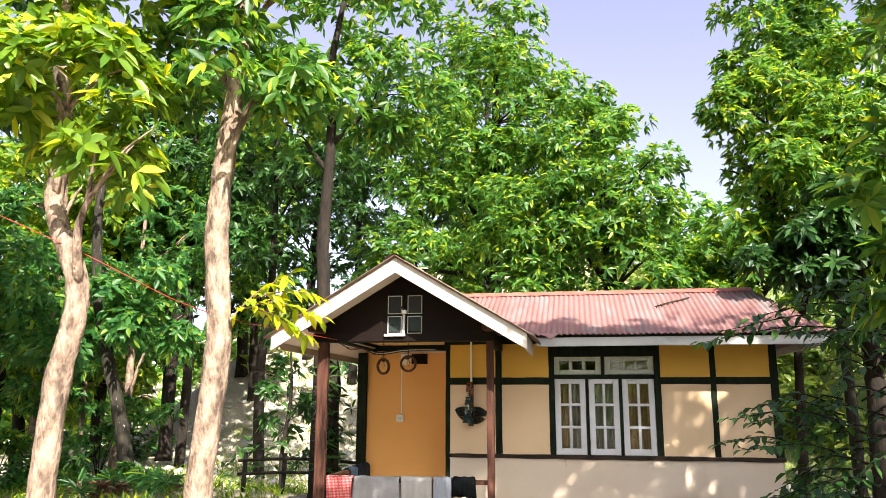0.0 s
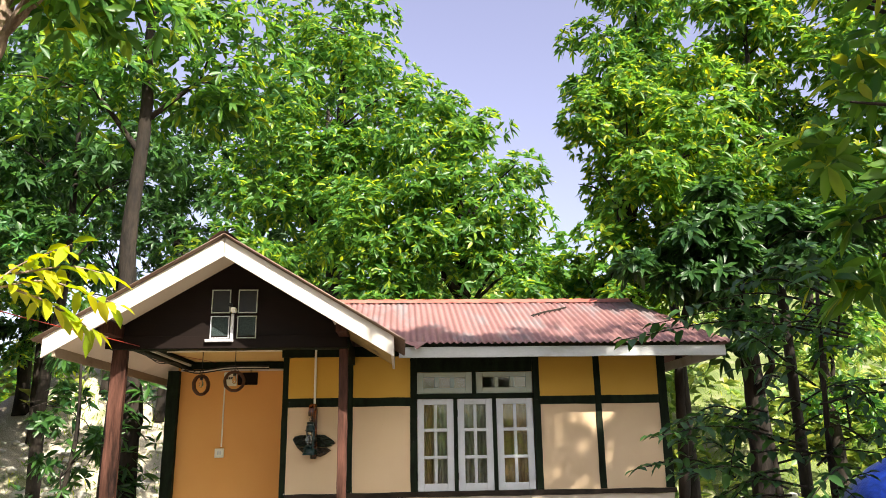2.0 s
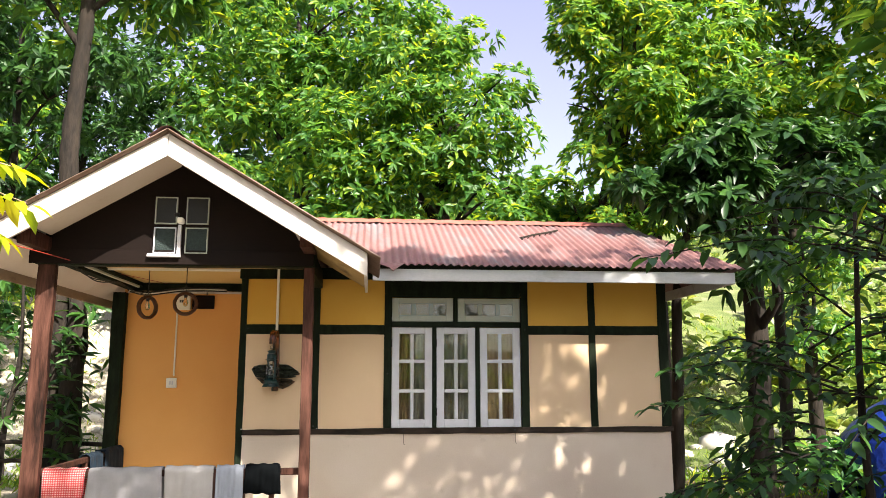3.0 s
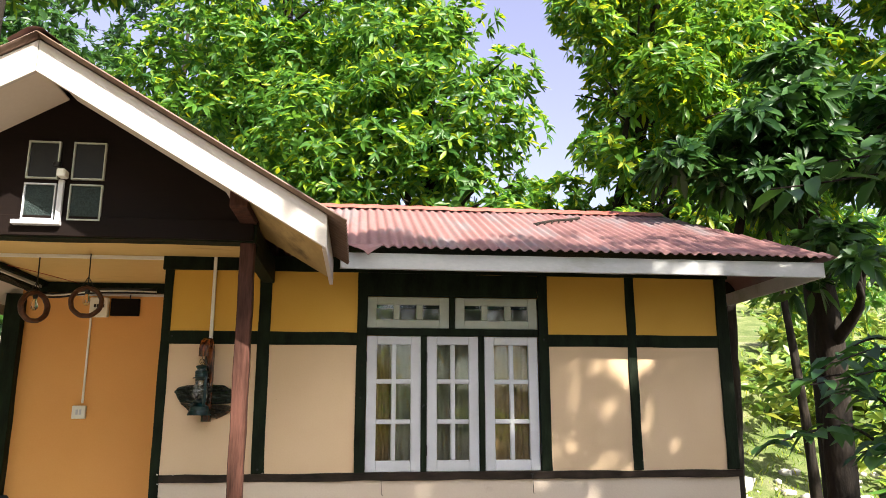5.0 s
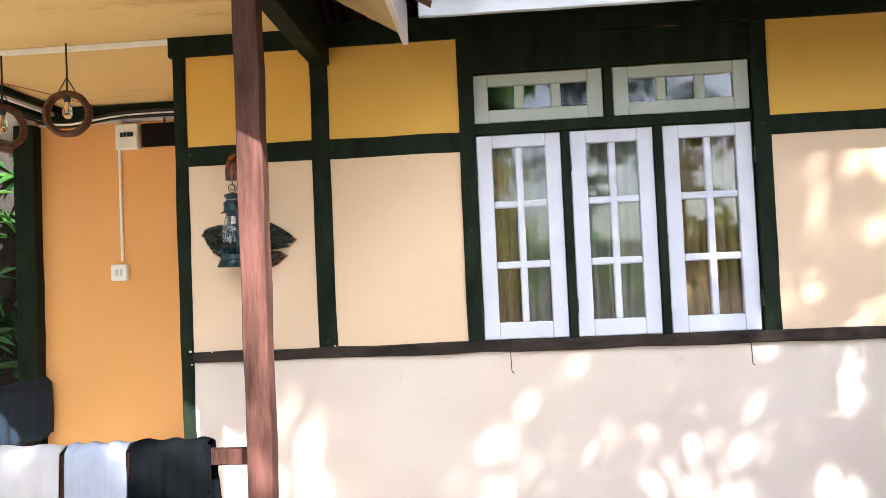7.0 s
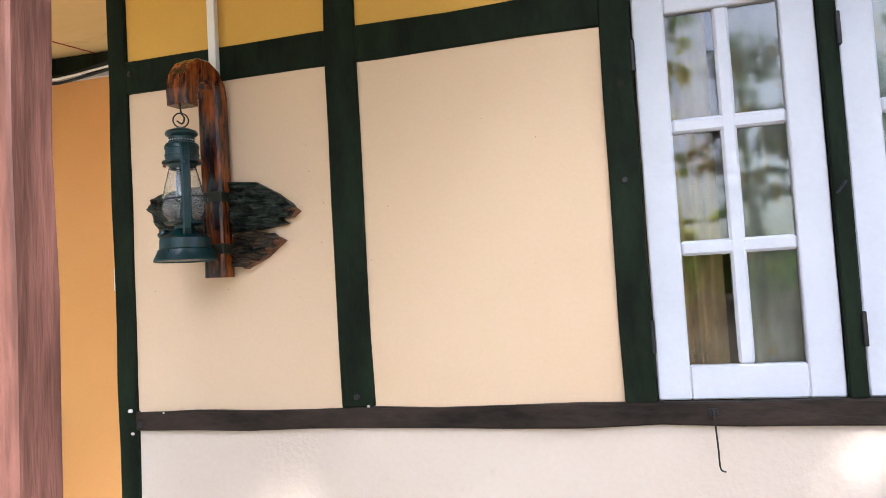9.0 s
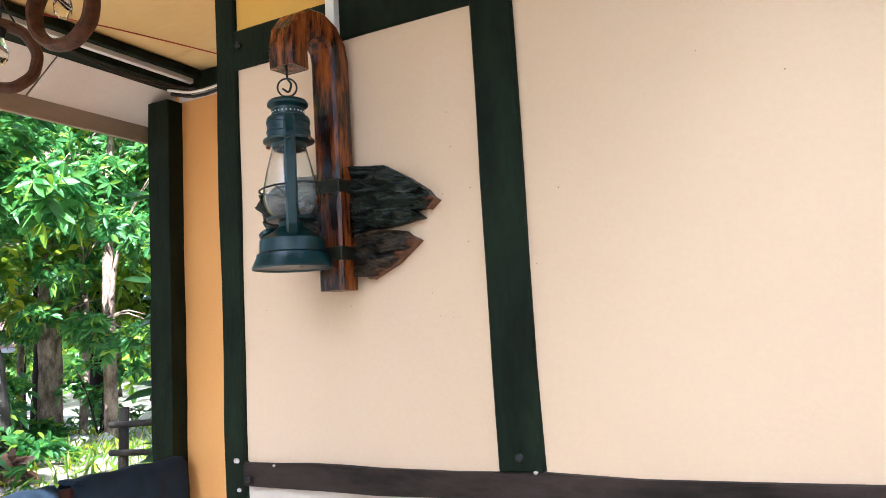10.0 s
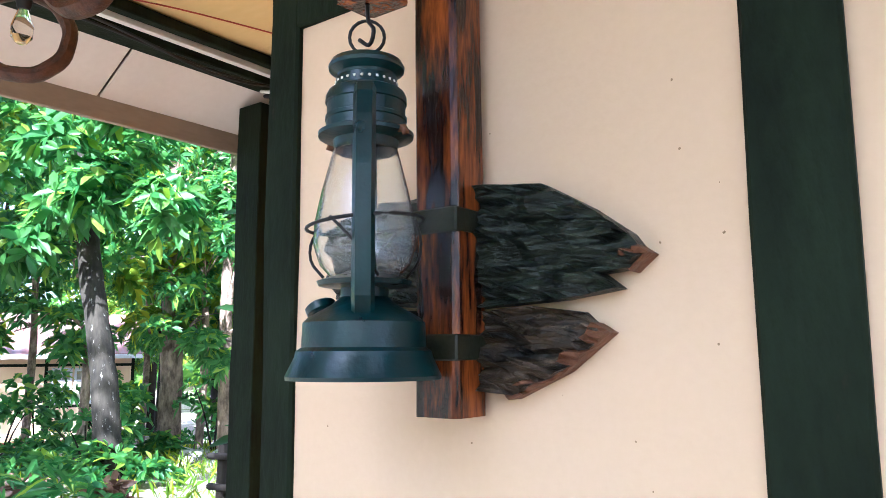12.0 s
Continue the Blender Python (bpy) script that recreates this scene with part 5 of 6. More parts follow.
# the row of four equal clumps is added to shade the washing
tree("unseen broad shade tree over the clearing", [(7.4, 2.2, gz(7.4, 2.2)), (7.4, 2.2, 3.0), (7.1, 2.4, 6.0), (6.4, 2.5, 9.2)], [0.22, 0.18, 0.14, 0.06],
     [((3.4, 2.6, 8.2), (0.95, 0.9, 0.95), 900), ((4.5, 2.6, 8.5), (0.7, 0.9, 0.6), 420), ((6.4, 2.4, 9.8), (1.4, 1.2, 0.5), 60)] + [((0.5 + 0.45 * i, 2.6, 6.4), (0.33, 0.5, 0.3), 60) for i in range(4)] + airy, BARK_DARK, LEAF_MID, 115, "trees in the clearing", 7, 0.15, 0.40)
tree("unseen tall shade tree in the clearing", [(6.8, 0.6, gz(6.8, 0.6)), (6.8, 0.6, 3.0), (6.6, 0.8, 6.0), (6.5, 0.9, 9.5)], [0.22, 0.18, 0.14, 0.06],
     [((5.8, 1.0, 7.4), (1.5, 1.6, 1.3), 16), ((7.9, 1.0, 7.8), (1.6, 1.6, 1.5), 90), ((6.4, 0.0, 9.4), (2.0, 1.8, 1.4), 30)], BARK_DARK, LEAF_MID, 113, "trees in the clearing", 7, 0.24, 0.35)
tree("unseen tall shade tree in the clearing", [(8.2, -4.0, gz(8.2, -4)), (8.2, -4.0, 4.0), (8.0, -3.8, 8.0), (8.0, -3.8, 12.0)], [0.24, 0.2, 0.15, 0.06],
     [((8.4, -3.8, 9.6), (1.6, 1.8, 1.4), 60), ((9.6, -3.8, 9.8), (2.0, 1.8, 1.5), 220), ((9.0, -3.8, 11.8), (1.8, 1.8, 1.4), 70)], BARK_DARK, LEAF_MID, 114, "trees in the clearing", 7, 0.26, 0.35)

shrub = tagged(new("shrub"), "dark shrub with long leafy shoots in front of the wall", "shrub")
r = random.Random(5)
paths = []
for i in range(30):
    z0 = 0.35 + 0.055 * i
    s = Vector((2.9 + r.uniform(-.3, .5), 7.1 + r.uniform(-.5, .5), z0 - 0.15))
    e = Vector((1.5 + r.uniform(0, 1.3), 6.9 + r.uniform(-.6, .5), z0 - 0.2 + r.uniform(-.35, .25)))
    paths.append([s, (s + e) / 2 + Vector((0, r.uniform(-.1, .1), 0.12)), e])
for i in range(46):
    s = Vector((3.3 + r.uniform(-.3, .5), 7.1 + r.uniform(-.5, .5), r.uniform(0.1, 2.6)))
    e = s + Vector((r.uniform(-1.0, 1.3), r.uniform(-.8, .5), r.uniform(-.3, .4)))
    paths.append([s, (s + e) / 2 + Vector((0, r.uniform(-.1, .1), 0.10)), e])
for i in range(5):
    s = Vector((3.3, 6.6, 2.3 + 0.1 * i))
    e = Vector((1.35 + 0.25 * i, 6.3, 2.25 + 0.12 * i))
    paths.append([s, (s + e) / 2 + Vector((0, 0, 0.14)), e])
spray("leaves", paths, LEAF_DARK, BARK_DARK, shrub, 8, 0.05, 0.125, 0.55)
tube("stem", smooth_path([(3.4, 7.2, -0.1), (3.35, 7.2, 1.2), (3.45, 7.2, 2.8)], 9), [0.04 - 0.003 * i for i in range(9)], BARK_DARK, shrub, "", 7)

# forest: further trees, alike but turned
models = []
for i, (leaf, bark) in enumerate(((LEAF_MID, BARK_DARK), (LEAF_DARK, BARK_DARK), (LEAF_YELLOW, BARK_PALE))):
    models.append(tree(("tall green forest tree with dark bark", "shady forest tree with dark green leaves", "pale-barked forest tree with light green leaves")[i], [(-12.0 - 3 * i, 20.0 + i, 0), (-12.0 - 3 * i, 20.1 + i, 3), (-11.8 - 3 * i, 20.0 + i, 6), (-11.7 - 3 * i, 20.0 + i, 11)], [0.2, 0.17, 0.13, 0.05],
        [((-11.8 - 3 * i, 20 + i, 10.5), (2.3, 2.3, 1.9), 300), ((-12.9 - 3 * i, 20.4 + i, 8.0), (1.9, 1.9, 1.5), 240), ((-10.8 - 3 * i, 19.6 + i, 7.4), (1.9, 1.9, 1.5), 240), ((-12.0 - 3 * i, 20 + i, 5.2), (1.9, 1.9, 1.2), 200), ((-12.2 - 3 * i, 20 + i, 3.0), (1.5, 1.5, 0.9), 120)], bark, leaf, 120 + i, "forest trees", 8, 0.3, 0.36, simple=True))
models.append(tree("tall forest tree with bare trunk and high crown", [(-26.0, 34.0, 0), (-26.1, 34.0, 3), (-25.9, 34.0, 6), (-26.0, 34.0, 11)], [0.15, 0.13, 0.10, 0.04],
    [((-26.0, 34.0, 11.0), (2.2, 2.2, 1.7), 300), ((-27.1, 34.2, 9.0), (1.8, 1.8, 1.4), 240), ((-24.9, 33.8, 8.4), (1.8, 1.8, 1.4), 240), ((-26.2, 34.0, 6.6), (1.7, 1.7, 1.0), 190)], BARK_DARK, LEAF_DARK, 124, "forest trees", 8, 0.3, 0.36, simple=True))
spots = [(-15.5, 26.0, 1), (-13.2, 27.5, 1), (-10.8, 28.5, 1), (-8.4, 27.0, 1), (-5.6, 25.5, 3), (-8.2, 18.2, 3), (-11.5, 20.0, 3), (-10.5, 8.0, 1), (-8.0, 5.6, 1), (-12.5, 7.5, 0), (-14.0, 17.5, 2), (-18.5, 22.0, 0), (-16.5, 25.0, 2), (-19.0, 14.5, 2), (-12.0, 26.0, 0), (-15.5, 11.0, 0),
         (-2.6, 23.0, 0), (12.5, 13.0, 3), (12.0, 8.5, 3), (12.0, 22.0, 0), (13.5, 5.0, 1), (-17.5, 19.5, 0), (-21.5, 27.0, 2), (-30.0, 18.0, 0), (-27.5, 25.5, 0), (-14.2, 21.0, 2), (-36.0, 20.0, 0), (-24.0, 30.0, 0), (-33.0, 22.0, 0), (-29.0, 13.0, 2), (-34.0, 27.0, 2), (-20.0, 6.0, 1),
         # unseen trees beside and behind the viewpoint: block low sky light, fill pane reflections
         (-10.0, 0.0, 1), (-8.0, -6.0, 0), (10.0, -9.0, 0), (13.0, -3.0, 1), (-12.0, -11.0, 1), (14.5, -9.0, 1), (-14.0, -4.0, 1), (-15.0, 3.0, 1), (-13.0, -19.0, 1), (-8.5, -21.5, 0), (-4.5, -19.5, 1), (0.0, -22.0, 0), (4.0, -19.5, 1), (8.5, -21.5, 1)]
r = random.Random(9)
for x, y, k in spots:
    copy_thing(models[k], pose(x, y, gz(x, y), 0, 0, r.uniform(0, 360)) @ Matrix.Scale(r.uniform(0.85, 1.2), 4))

# ---- undergrowth, stones, far woods ----
def scatter(name, areas, material, seed, count, length, width, label, category, height=0.8, simple=True):
    """Low leafy growth over stretches of the ground: (x0, x1, y0, y1, bunches)."""
    rng = np.random.default_rng(seed)
    C = []
    for x0, x1, y0, y1, num in areas:
        clumps = max(3, num // 45)
        cx, cy, ch = rng.uniform(x0, x1, clumps), rng.uniform(y0, y1, clumps), rng.uniform(0.4, 1.0, clumps) * height
        k = rng.integers(0, clumps, num)
        px, py = cx[k] + rng.normal(0, 0.45, num) * ch[k], cy[k] + rng.normal(0, 0.45, num) * ch[k]
        top = ch[k] * np.exp(-((px - cx[k]) ** 2 + (py - cy[k]) ** 2) / (0.9 * ch[k] ** 2 + 0.05)) + 0.08
        pz = np.array([ground_z(a, b) for a, b in zip(px, py)]) + top * rng.uniform(0.25, 1.0, num)
        C.append(np.stack([px, py, pz], axis=1))
    C = np.concatenate(C)
    O = rng.normal(0, 0.5, (len(C), 3)) + np.array([0, 0, 1.0])
    O /= np.linalg.norm(O, axis=1, keepdims=True)
    ob = leaves_mesh(name, *whorls(rng, C, O, count, length, width), material, None, 0.3, simple)
    return tagged(ob, label, category, kind="stuff")


scatter("undergrowth", [(-14, -8, 7, 10, 160), (-8.5, -6, 16, 20, 30), (-20, -12, 20, 26, 90)], LEAF_DARK, 31, 7, 0.26, 0.34, "dark green undergrowth on the forest floor", "undergrowth", 1.2)
scatter("undergrowth", [(-24, -12, 14, 24, 600), (-13, -10, 13, 16, 90), (8, 14, 13.5, 17, 120), (5, 14, 8, 13, 300)], LEAF_YARD, 32, 7, 0.24, 0.3, "light green bushes on the forest floor", "undergrowth", 0.9)
scatter("bushes", [(-16, 30, 27, 40, 1500), (0, 40, 40, 60, 1200), (2, 26, 24, 28, 700), (12, 40, 16, 30, 900)], LEAF_FAR, 33, 8, 0.55, 0.4, "bright green bushes on the far bank", "bushes", 2.6)
scatter("far_woods", [(-80, -30, 30, 70, 1800), (-40, 60, 60, 90, 2200), (40, 80, 10, 60, 1200), (-90, -45, -10, 30, 1200)], LEAF_MID, 34, 8, 1.1, 0.45, "wooded hillside in the distance", "woods", 8)

# unseen woods added for the window panes to reflect
scatter("far_woods", [(-30, 45, -42, -26, 1200)], LEAF_MID, 35, 8, 1.1, 0.45, "unseen woods behind the clearing", "woods", 7)


def grass(areas, seed, label):
    rng = np.random.default_rng(seed)
    P = []
    for x0, x1, y0, y1, num in areas:
        px, py = rng.uniform(x0, x1, num), rng.uniform(y0, y1, num)
        P.append(np.stack([px, py, [ground_z(a, b) - 0.01 for a, b in zip(px, py)]], axis=1))
    P = np.concatenate(P)
    n = len(P)
    A = rng.normal(0, 0.35, (n, 3)) + np.array([0, 0, 1.0])
    L = rng.uniform(0.12, 0.4, n)
    tagged(leaves_mesh("grass", P, A, rng.normal(size=(n, 3)), L, L * 0.07 + 0.006, LEAF_YELLOW, None, 0.35, True), label, "grass", kind="stuff")


grass([(-20, -5, 9, 20, 9000), (3.2, 14, 11, 20, 9000), (-12, 14, 20, 30, 9000)], 41, "tufts of grass on the sandy ground")

# river stones
rng = random.Random(12)
verts, faces = [], []
for i in range(900):
    x, y = (rng.uniform(2.5, 16), rng.uniform(15.5, 24)) if i % 2 else (rng.uniform(-14, 1), rng.uniform(16, 26))
    size = rng.uniform(0.05, 0.22) * (2.2 if i % 23 == 0 else 1)
    bm = bmesh.new()
    bmesh.ops.create_icosphere(bm, subdivisions=1, radius=size)
    base = len(verts)
    sx, sy, sz = rng.uniform(0.7, 1.4), rng.uniform(0.7, 1.3), rng.uniform(0.4, 0.8)
    for v in bm.verts:
        k = 1 + rng.uniform(-0.15, 0.15)
        verts.append((x + v.co.x * sx * k, y + v.co.y * sy * k, ground_z(x, y) + v.co.z * sz * k + size * 0.15))
    bm.verts.index_update()
    faces += [tuple(base + v.index for v in f.verts) for f in bm.faces]
    bm.free()
tagged(mesh_object("stones", verts, faces, STONE, None, "", True), "pale rounded stones on the river bed", "stones", kind="stuff")

# ---- view from the porch to the yard behind ----
tree("broad-leaved tree with lichen-spotted bark", [(-8.96, 13.5, -0.2), (-9.05, 13.5, 0.3), (-9.30, 13.5, 1.35), (-9.76, 13.5, 2.75), (-10.2, 13.55, 4.4), (-10.35, 13.6, 6.2), (-10.2, 13.7, 8.5)], [0.18, 0.15, 0.13, 0.10, 0.06],
     [((-9.2, 12.9, 3.6), (1.1, 1.0, 0.7), 130), ((-10.6, 12.9, 3.1), (1.2, 1.0, 0.8), 140), ((-8.5, 13.4, 3.4), (0.9, 0.9, 0.7), 80), ((-8.8, 12.8, 4.6), (1.4, 1.1, 0.8), 50), ((-11.0, 13.2, 4.8), (1.5, 1.2, 0.9), 45), ((-9.2, 13.5, 7.0), (2.2, 2.0, 1.5), 50)], LICHEN_BARK, LEAF_YARD, 131, "trees in the yard", 7, 0.26, 0.42, limbs=False)
tree("slim pale-barked tree in the yard", [(-11.1, 16.6, gz(-11.1, 16.6)), (-11.15, 16.6, 1.5), (-11.15, 16.6, 3.5), (-11.2, 16.8, 7.0)], [0.11, 0.10, 0.08, 0.04],
     [((-10.3, 16.4, 3.4), (1.3, 1.2, 0.9), 200), ((-11.4, 16.6, 4.6), (1.5, 1.2, 1.0), 200), ((-10.0, 17.0, 5.8), (1.8, 1.6, 1.2), 240), ((-10.4, 16.3, 1.6), (0.9, 0.8, 0.5), 90)], BARK_PALE, LEAF_YARD, 132, "trees in the yard", 8, 0.2, 0.34)
tree("slim pale-barked tree in the yard", [(-11.9, 12.2, gz(-11.9, 12.2)), (-11.75, 12.2, 1.2), (-11.9, 12.2, 3.0), (-12.1, 12.2, 6.0)], [0.13, 0.11, 0.09, 0.04],
     [((-11.9, 12.0, 4.2), (1.5, 1.3, 1.0), 200), ((-12.6, 12.4, 5.6), (1.8, 1.6, 1.2), 220)], BARK_PALE, LEAF_YARD, 133, "trees in the yard", 8, 0.22, 0.34)

for k, (x, y) in enumerate(((-13.2, 17.6), (-15.8, 15.6), (-12.2, 14.8), (-16.8, 18.6))):
    tree("young bright green tree in the yard", [(x, y, gz(x, y)), (x + 0.1, y, 1.6), (x, y, 3.2), (x + 0.2, y, 5.0)], [0.08, 0.07, 0.05, 0.02],
         [((x, y, 4.6), (1.5, 1.5, 1.1), 260), ((x + 0.7, y - 0.5, 3.2), (1.2, 1.1, 0.9), 190), ((x - 0.7, y + 0.3, 3.4), (1.2, 1.1, 0.9), 190), ((x + 0.2, y - 0.4, 1.9), (1.0, 1.0, 0.6), 90)], BARK_PALE, LEAF_YARD, 140 + k, "young trees in the yard", 7, 0.22, 0.36, simple=True)
far_cabin = tagged(new("cabin"), "neighbouring cream cabin with a faded pink roof among the trees", "house")
FAR = pose(-25.6, 20.1, -1.65, 0, 0, 64)


def far_part(name, bm, material, label="", parent=None):
    ob = part(name, bm, material, parent or far_cabin, label)
    return ob


far_part("wall", box(-5.0, 3.0, 0.0, 0.15, 0.0, 3.2, 0), PLASTER, "cream plaster")
far_part("wall", box(-5.0, -4.85, 0.15, 4.0, 0.0, 3.2, 0), PLASTER)
far_part("wall", box(2.85, 3.0, 0.15, 4.0, 0.0, 3.2, 0), PLASTER)
far_part("wall", box(-5.0, 3.0, 4.0, 4.15, 0.0, 3.2, 0), PLASTER)
far_part("plinth", box(-5.03, 3.03, -0.03, 0.0, 0.0, 0.45, 0), RIDGE, "dull red plinth")
for x in (-5.0, -3.4, -1.75, 0.35, 1.95, 2.9):
    far_part("timber_beam", box(x, x + 0.1, -0.025, 0.0, 0.45, 3.2, 0), TIMBER)
for z in (1.45, 2.75):
    far_part("timber_beam", box(-5.0, 3.0, -0.02, 0.0, z, z + 0.09, 0), TIMBER)
for y0, y1 in ((-0.7, 2.05), (4.85, 2.05)):
    bm = bmesh.new()
    q = [bm.verts.new(v) for v in ((-5.7, y0, 3.12), (3.6, y0, 3.12), (3.0, y1, 4.5), (-5.2, y1, 4.5))]
    bm.faces.new(q)
    r2 = bmesh.ops.extrude_face_region(bm, geom=bm.faces[:])
    for v in [g for g in r2["geom"] if isinstance(g, bmesh.types.BMVert)]:
        v.co.z += 0.04
    far_part("roof", bm, ROOF, "faded pink roof")
far_part("fascia_board", box(-5.7, 3.6, -0.73, -0.70, 3.0, 3.14, 0), GREY_BOARD)
win = new("window")
win.parent = far_cabin
for k in range(2):
    bm = bmesh.new()
    x0 = 0.55 + k * 0.66
    for a, b_, c, d in ((0, 0.07, 1.56, 2.7), (0.53, 0.6, 1.56, 2.7), (0.07, 0.53, 1.56, 1.66), (0.07, 0.53, 2.6, 2.7), (0.07, 0.53, 1.95, 2.0), (0.07, 0.53, 2.28, 2.33), (0.28, 0.32, 1.66, 2.6)):
        box(x0 + a, x0 + b_, -0.05, -0.01, c, d, 0, bm)
    part("frame", bm, WHITE, win)
    part("pane", box(x0 + 0.07, x0 + 0.53, -0.02, -0.012, 1.66, 2.6, 0), CURTAIN, win)
far_cabin.matrix_world = FAR

LITTER = leaf_mat("dry_leaves", (0.10, 0.05, 0.03), (0.26, 0.15, 0.10), None, 0.1, 0.15)
scatter("dead_leaves", [(-9.6, -7.4, 11.4, 12.8, 420)], LITTER, 54, 3, 0.16, 0.5, "curled dry brown leaves heaped on the ground", "leaves", 0.16, False)
# fern and bromeliad clump by the big tree
scatter("ferns", [(-9.0, -7.0, 11.2, 12.6, 16)], LEAF_YARD, 51, 8, 0.5, 0.09, "long strap-leaved ferns below the tree", "ferns", 0.5, False)
scatter("leafy_plants", [(-9.4, -7.8, 12.4, 13.6, 30), (-7.6, -6.6, 11.6, 12.4, 16), (-9.5, -6.5, 13, 15, 70)], LEAF_YARD, 52, 7, 0.18, 0.4, "broad-leaved plants under the trees", "plants", 0.45, False)

tree("dark understory sapling over the sand", [(-6.0, 14.4, gz(-6.0, 14.4)), (-6.05, 14.4, 0.6), (-5.9, 14.4, 1.8), (-5.95, 14.4, 3.0)], [0.05, 0.045, 0.035, 0.02],
     [((-6.5, 14.4, 2.3), (0.8, 0.6, 0.6), 42), ((-5.4, 14.3, 1.8), (0.7, 0.6, 0.5), 36), ((-6.1, 14.4, 1.2), (0.8, 0.6, 0.4), 30), ((-5.9, 14.5, 3.1), (0.9, 0.7, 0.6), 40)], BARK_DARK, LEAF_DARK, 150, "saplings behind the cabin", 6, 0.22, 0.36)
# leafy bushes that half hide the neighbouring cabin
BUSH_SPOTS = ((-12.6, 15.4, 0.7, LEAF_YARD), (-14.6, 16.4, 0.9, LEAF_MID), (-13.6, 14.2, 0.8, LEAF_YARD), (-16.6, 16.2, 1.1, LEAF_YARD), (-11.6, 14.6, 0.5, LEAF_YARD), (-18.8, 18.6, 1.2, LEAF_MID), (-12.2, 17.2, 0.9, LEAF_YARD))
for k, (x, y, tall, leaf) in enumerate(BUSH_SPOTS):
    g = ground_z(x, y)
    bush = tagged(new("bush"), "leafy green bush in the yard", "bush", "bushes in the yard")
    bush.location = (x, y, g)
    for j in range(5):
        a = j * 1.26 + k
        tube("stem", smooth_path([(0, 0, -0.1), (0.2 * math.cos(a), 0.2 * math.sin(a), tall * 0.7), (0.45 * math.cos(a), 0.45 * math.sin(a), tall * 1.3)], 6), [0.02, 0.018, 0.015, 0.012, 0.009, 0.006], BARK_DARK, bush, "", 5)
    crown("leaves", [((0, 0, tall), (0.8, 0.7, 0.6 * tall), 44), ((0.4, 0.2, tall * 1.5), (0.5, 0.5, 0.35), 22)], leaf, bush, 160 + k, 6, 0.20, 0.40)

# fence behind the porch
fence = tagged(new("fence"), "rough dark pole fence at the forest edge", "fence")
for i in range(4):
    x = -6.2 + i * 0.8
    tube("post", [(x, 12.9, ground_z(x, 12.9) - 0.1), (x + 0.03, 12.9, 0.75)], 0.045, BARK_DARK, fence, "", 7, 0.1, i)
for z in (0.35, 0.6):
    tube("rail", smooth_path([(-6.3, 12.86, z), (-5.0, 12.84, z + 0.05), (-3.6, 12.86, z - 0.03)], 8), 0.03, BARK_DARK, fence, "", 6, 0.1, 3)

# covered thing in the yard
TARP = surface("blue_tarpaulin", (0.004, 0.012, 0.10), (0.012, 0.04, 0.32), 3, 0.35, 0.5, 12, depth=0.04)
verts, faces = [], []
cols, rows_ = 40, 16
for j in range(rows_ + 1):
    a = math.pi * j / rows_
    for i in range(cols + 1):
        u = i / cols
        w = math.sin(math.pi * min(1, max(0, u))) ** 0.35
        h = (0.62 + 0.85 * w) * (0.85 + 0.15 * math.sin(u * 6))
        yy = -math.cos(a) * 0.85 * (0.55 + 0.45 * w)
        zz = h * max(0.0, math.sin(a)) ** 0.55
        n_ = 0.03 * math.sin(u * 60 + 3 * math.sin(a * 3)) * (1 - 0.6 * math.sin(a))
        verts.append((5.3 + 3.4 * u, 10.4 + yy + n_, ground_z(6, 10) + zz - 0.02))
for j in range(rows_):
    for i in range(cols):
        faces.append((j * (cols + 1) + i, j * (cols + 1) + i + 1, (j + 1) * (cols + 1) + i + 1, (j + 1) * (cols + 1) + i))
tagged(mesh_object("covered_car", verts, faces, TARP, None, "", True), "parked car under a blue tarpaulin cover", "car")

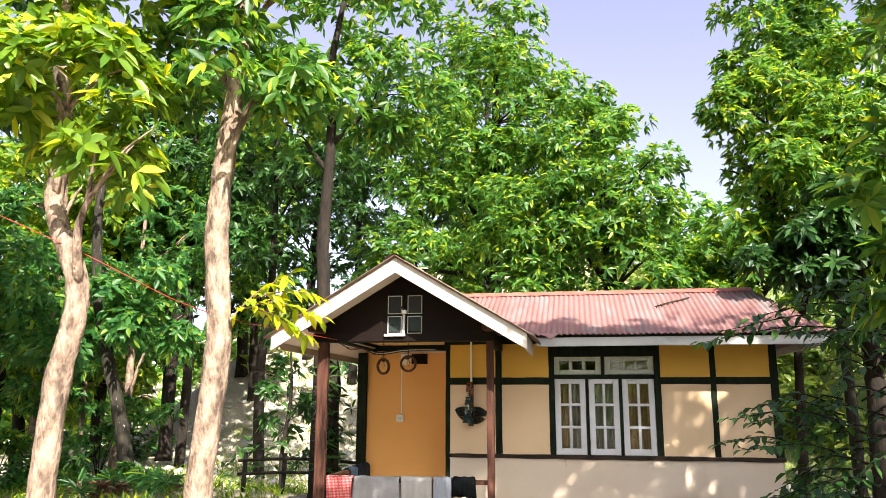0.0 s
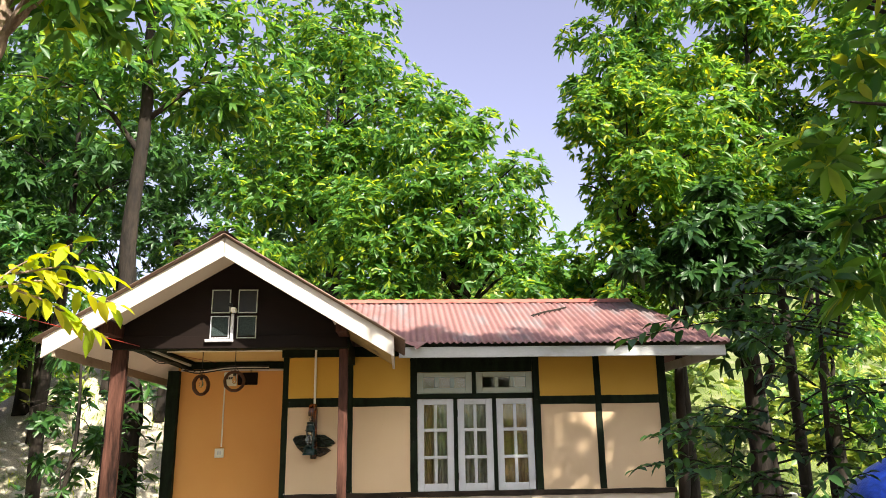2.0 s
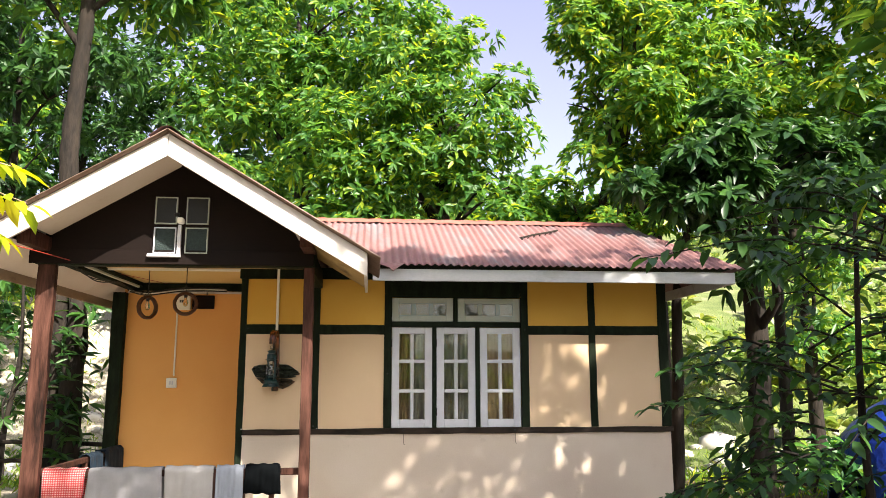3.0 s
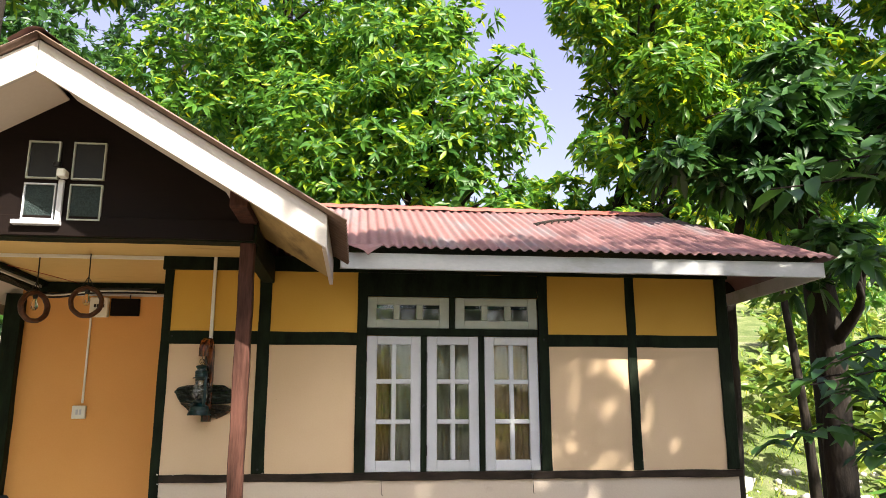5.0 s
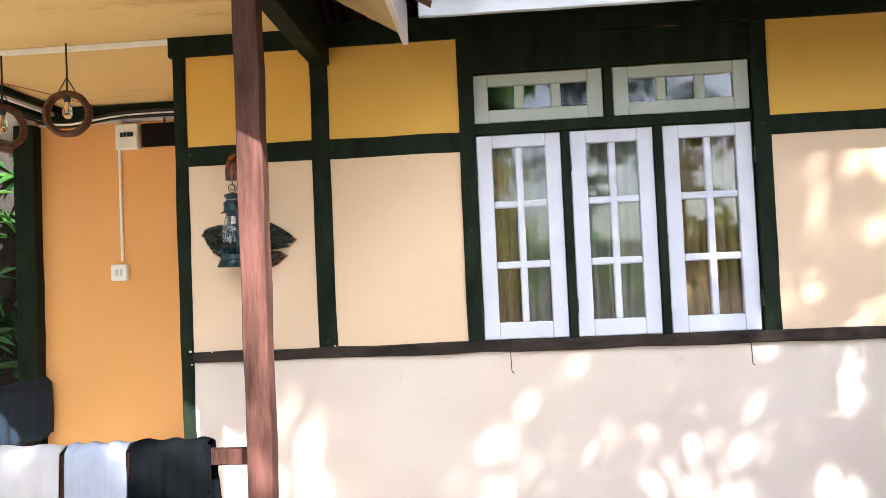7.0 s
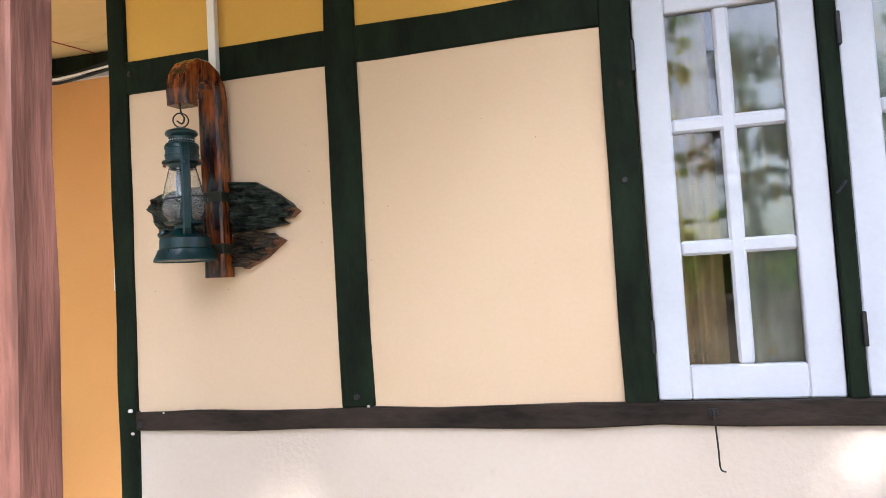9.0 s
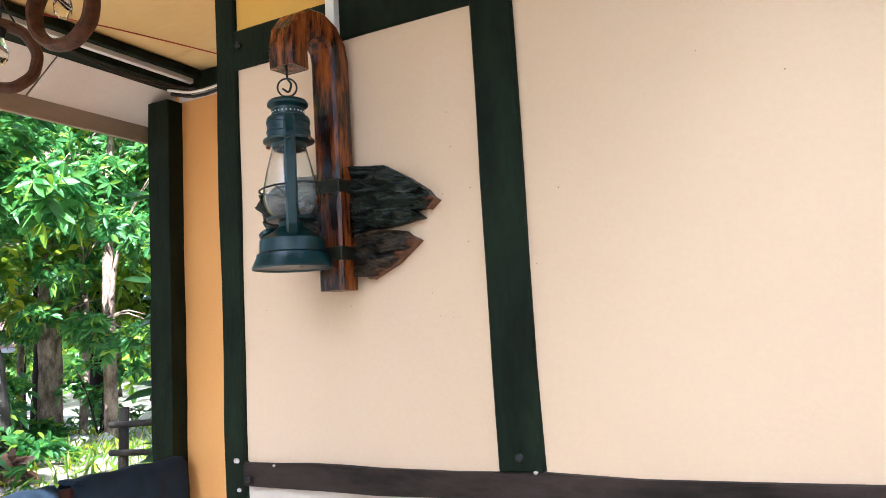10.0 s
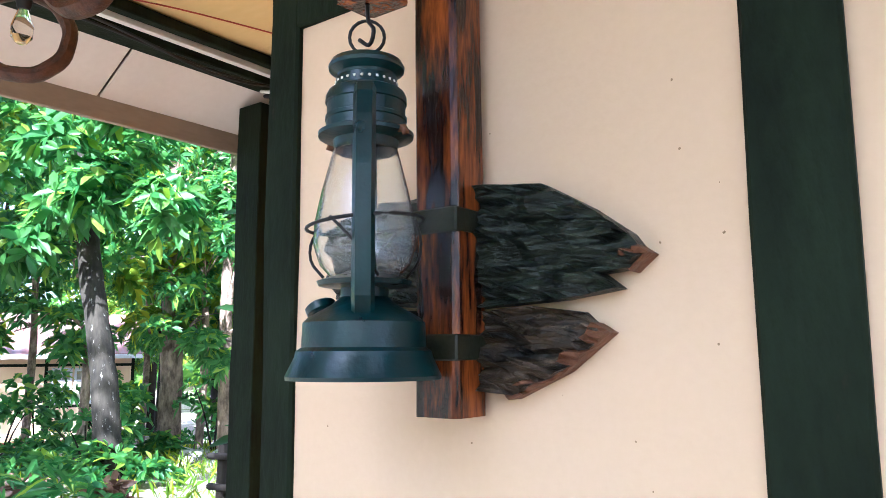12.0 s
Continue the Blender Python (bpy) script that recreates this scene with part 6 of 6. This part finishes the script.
# fallen twig on the roof, hooks under the window, clothes line
twig = tagged(new("fallen_twig"), "dry dark twig lying on the roof", "twig")
tube("stem", smooth_path([(1.34, 10.06, 3.075), (1.55, 10.2, 3.15), (1.72, 10.34, 3.20), (1.88, 10.47, 3.255)], 10), 0.012, BARK_DARK, twig, "", 6)
for k in range(6):
    x = 1.38 + 0.085 * k
    tube("twiglet", [(x, 10.07 + 0.07 * k, 3.085 + 0.03 * k), (x - 0.03, 10.0 + 0.07 * k, 3.05 + 0.03 * k)], 0.008, BARK_DARK, twig, "", 5)
for x in (0.0, 0.09 + 1.06):
    h = tagged(new("window_hook"), "thin wire window stay hanging from the sill", "hook", "window hooks")
    tube("rod", smooth_path([(x, FY - 0.04, 0.985), (x + 0.004, FY - 0.045, 0.90), (x + 0.006, FY - 0.04, 0.85), (x + 0.018, FY - 0.04, 0.842)], 9), 0.0022, IRON, h, "", 6)
    part("plate", box(x - 0.012, x + 0.012, FY - 0.038, FY - 0.030, 0.972, 0.988, 0.002), IRON, h)
stay = tagged(tube("window_stay", [(0.325, FY - 0.03, 1.50), (0.30, FY - 0.06, 1.47)], 0.004, IRON, None, "", 6), "small iron window catch on the mullion", "catch")
tagged(tube("clothes_line", smooth_path([(-7.5, 4.4, 4.45), (-4.7, 5.2, 3.2), (-3.62, 6.1, 2.62), (-2.9, 8.35, 2.5)], 20), 0.0045, RED_WIRE, None, "", 5), "red rope tied between the trees and the porch", "rope")

# bolts, chips and marks on the front wall
for x, z in ((-1.585, 2.005), (-1.575, 0.965), (-0.905, 1.03), (1.275, 2.005), (-0.165, 1.55)):
    part("bolt", lathe([(0.0, 0.0), (0.008, 0.0), (0.009, 0.003), (0.006, 0.006), (0.0, 0.006)], 0, 0, 10), IRON, wall_front, "", True).matrix_world = pose(x, FY - 0.034 if z < 1 else FY - 0.018, z, 90)
for x, z, w in ((-1.612, 1.004, 0.016), (-1.606, 0.938, 0.012), (-0.868, 1.006, 0.010), (-1.50, 0.997, 0.008)):
    part("plaster_chip", box(x - w / 2, x + w / 2, FY - 0.036, FY - 0.028, z - w / 3, z + w / 3, 0.003), BARGE, wall_front, "pale chip of plaster")
rng = random.Random(21)
SPECK = surface("dust_speck", (0.2, 0.13, 0.07), (0.34, 0.23, 0.13), 30, 0.9, 0.1, 100)
verts, faces = [], []
for i in range(30):
    x, z = (rng.uniform(-1.3, -0.97), rng.uniform(1.3, 1.75)) if i < 20 else (rng.uniform(-1.55, -0.25), rng.uniform(1.05, 1.9))
    w = rng.uniform(0.0005, 0.0018)
    b = len(verts)
    for k in range(6):
        a = k * math.pi / 3
        verts.append((x + w * math.cos(a) * rng.uniform(0.6, 1.4), FY - 0.0015, z + w * math.sin(a) * rng.uniform(0.6, 1.4)))
    faces.append(tuple(b + k for k in range(6)))
tagged(mesh_object("specks", verts, faces, SPECK, wall_front), "dust specks", "", kind="stuff")
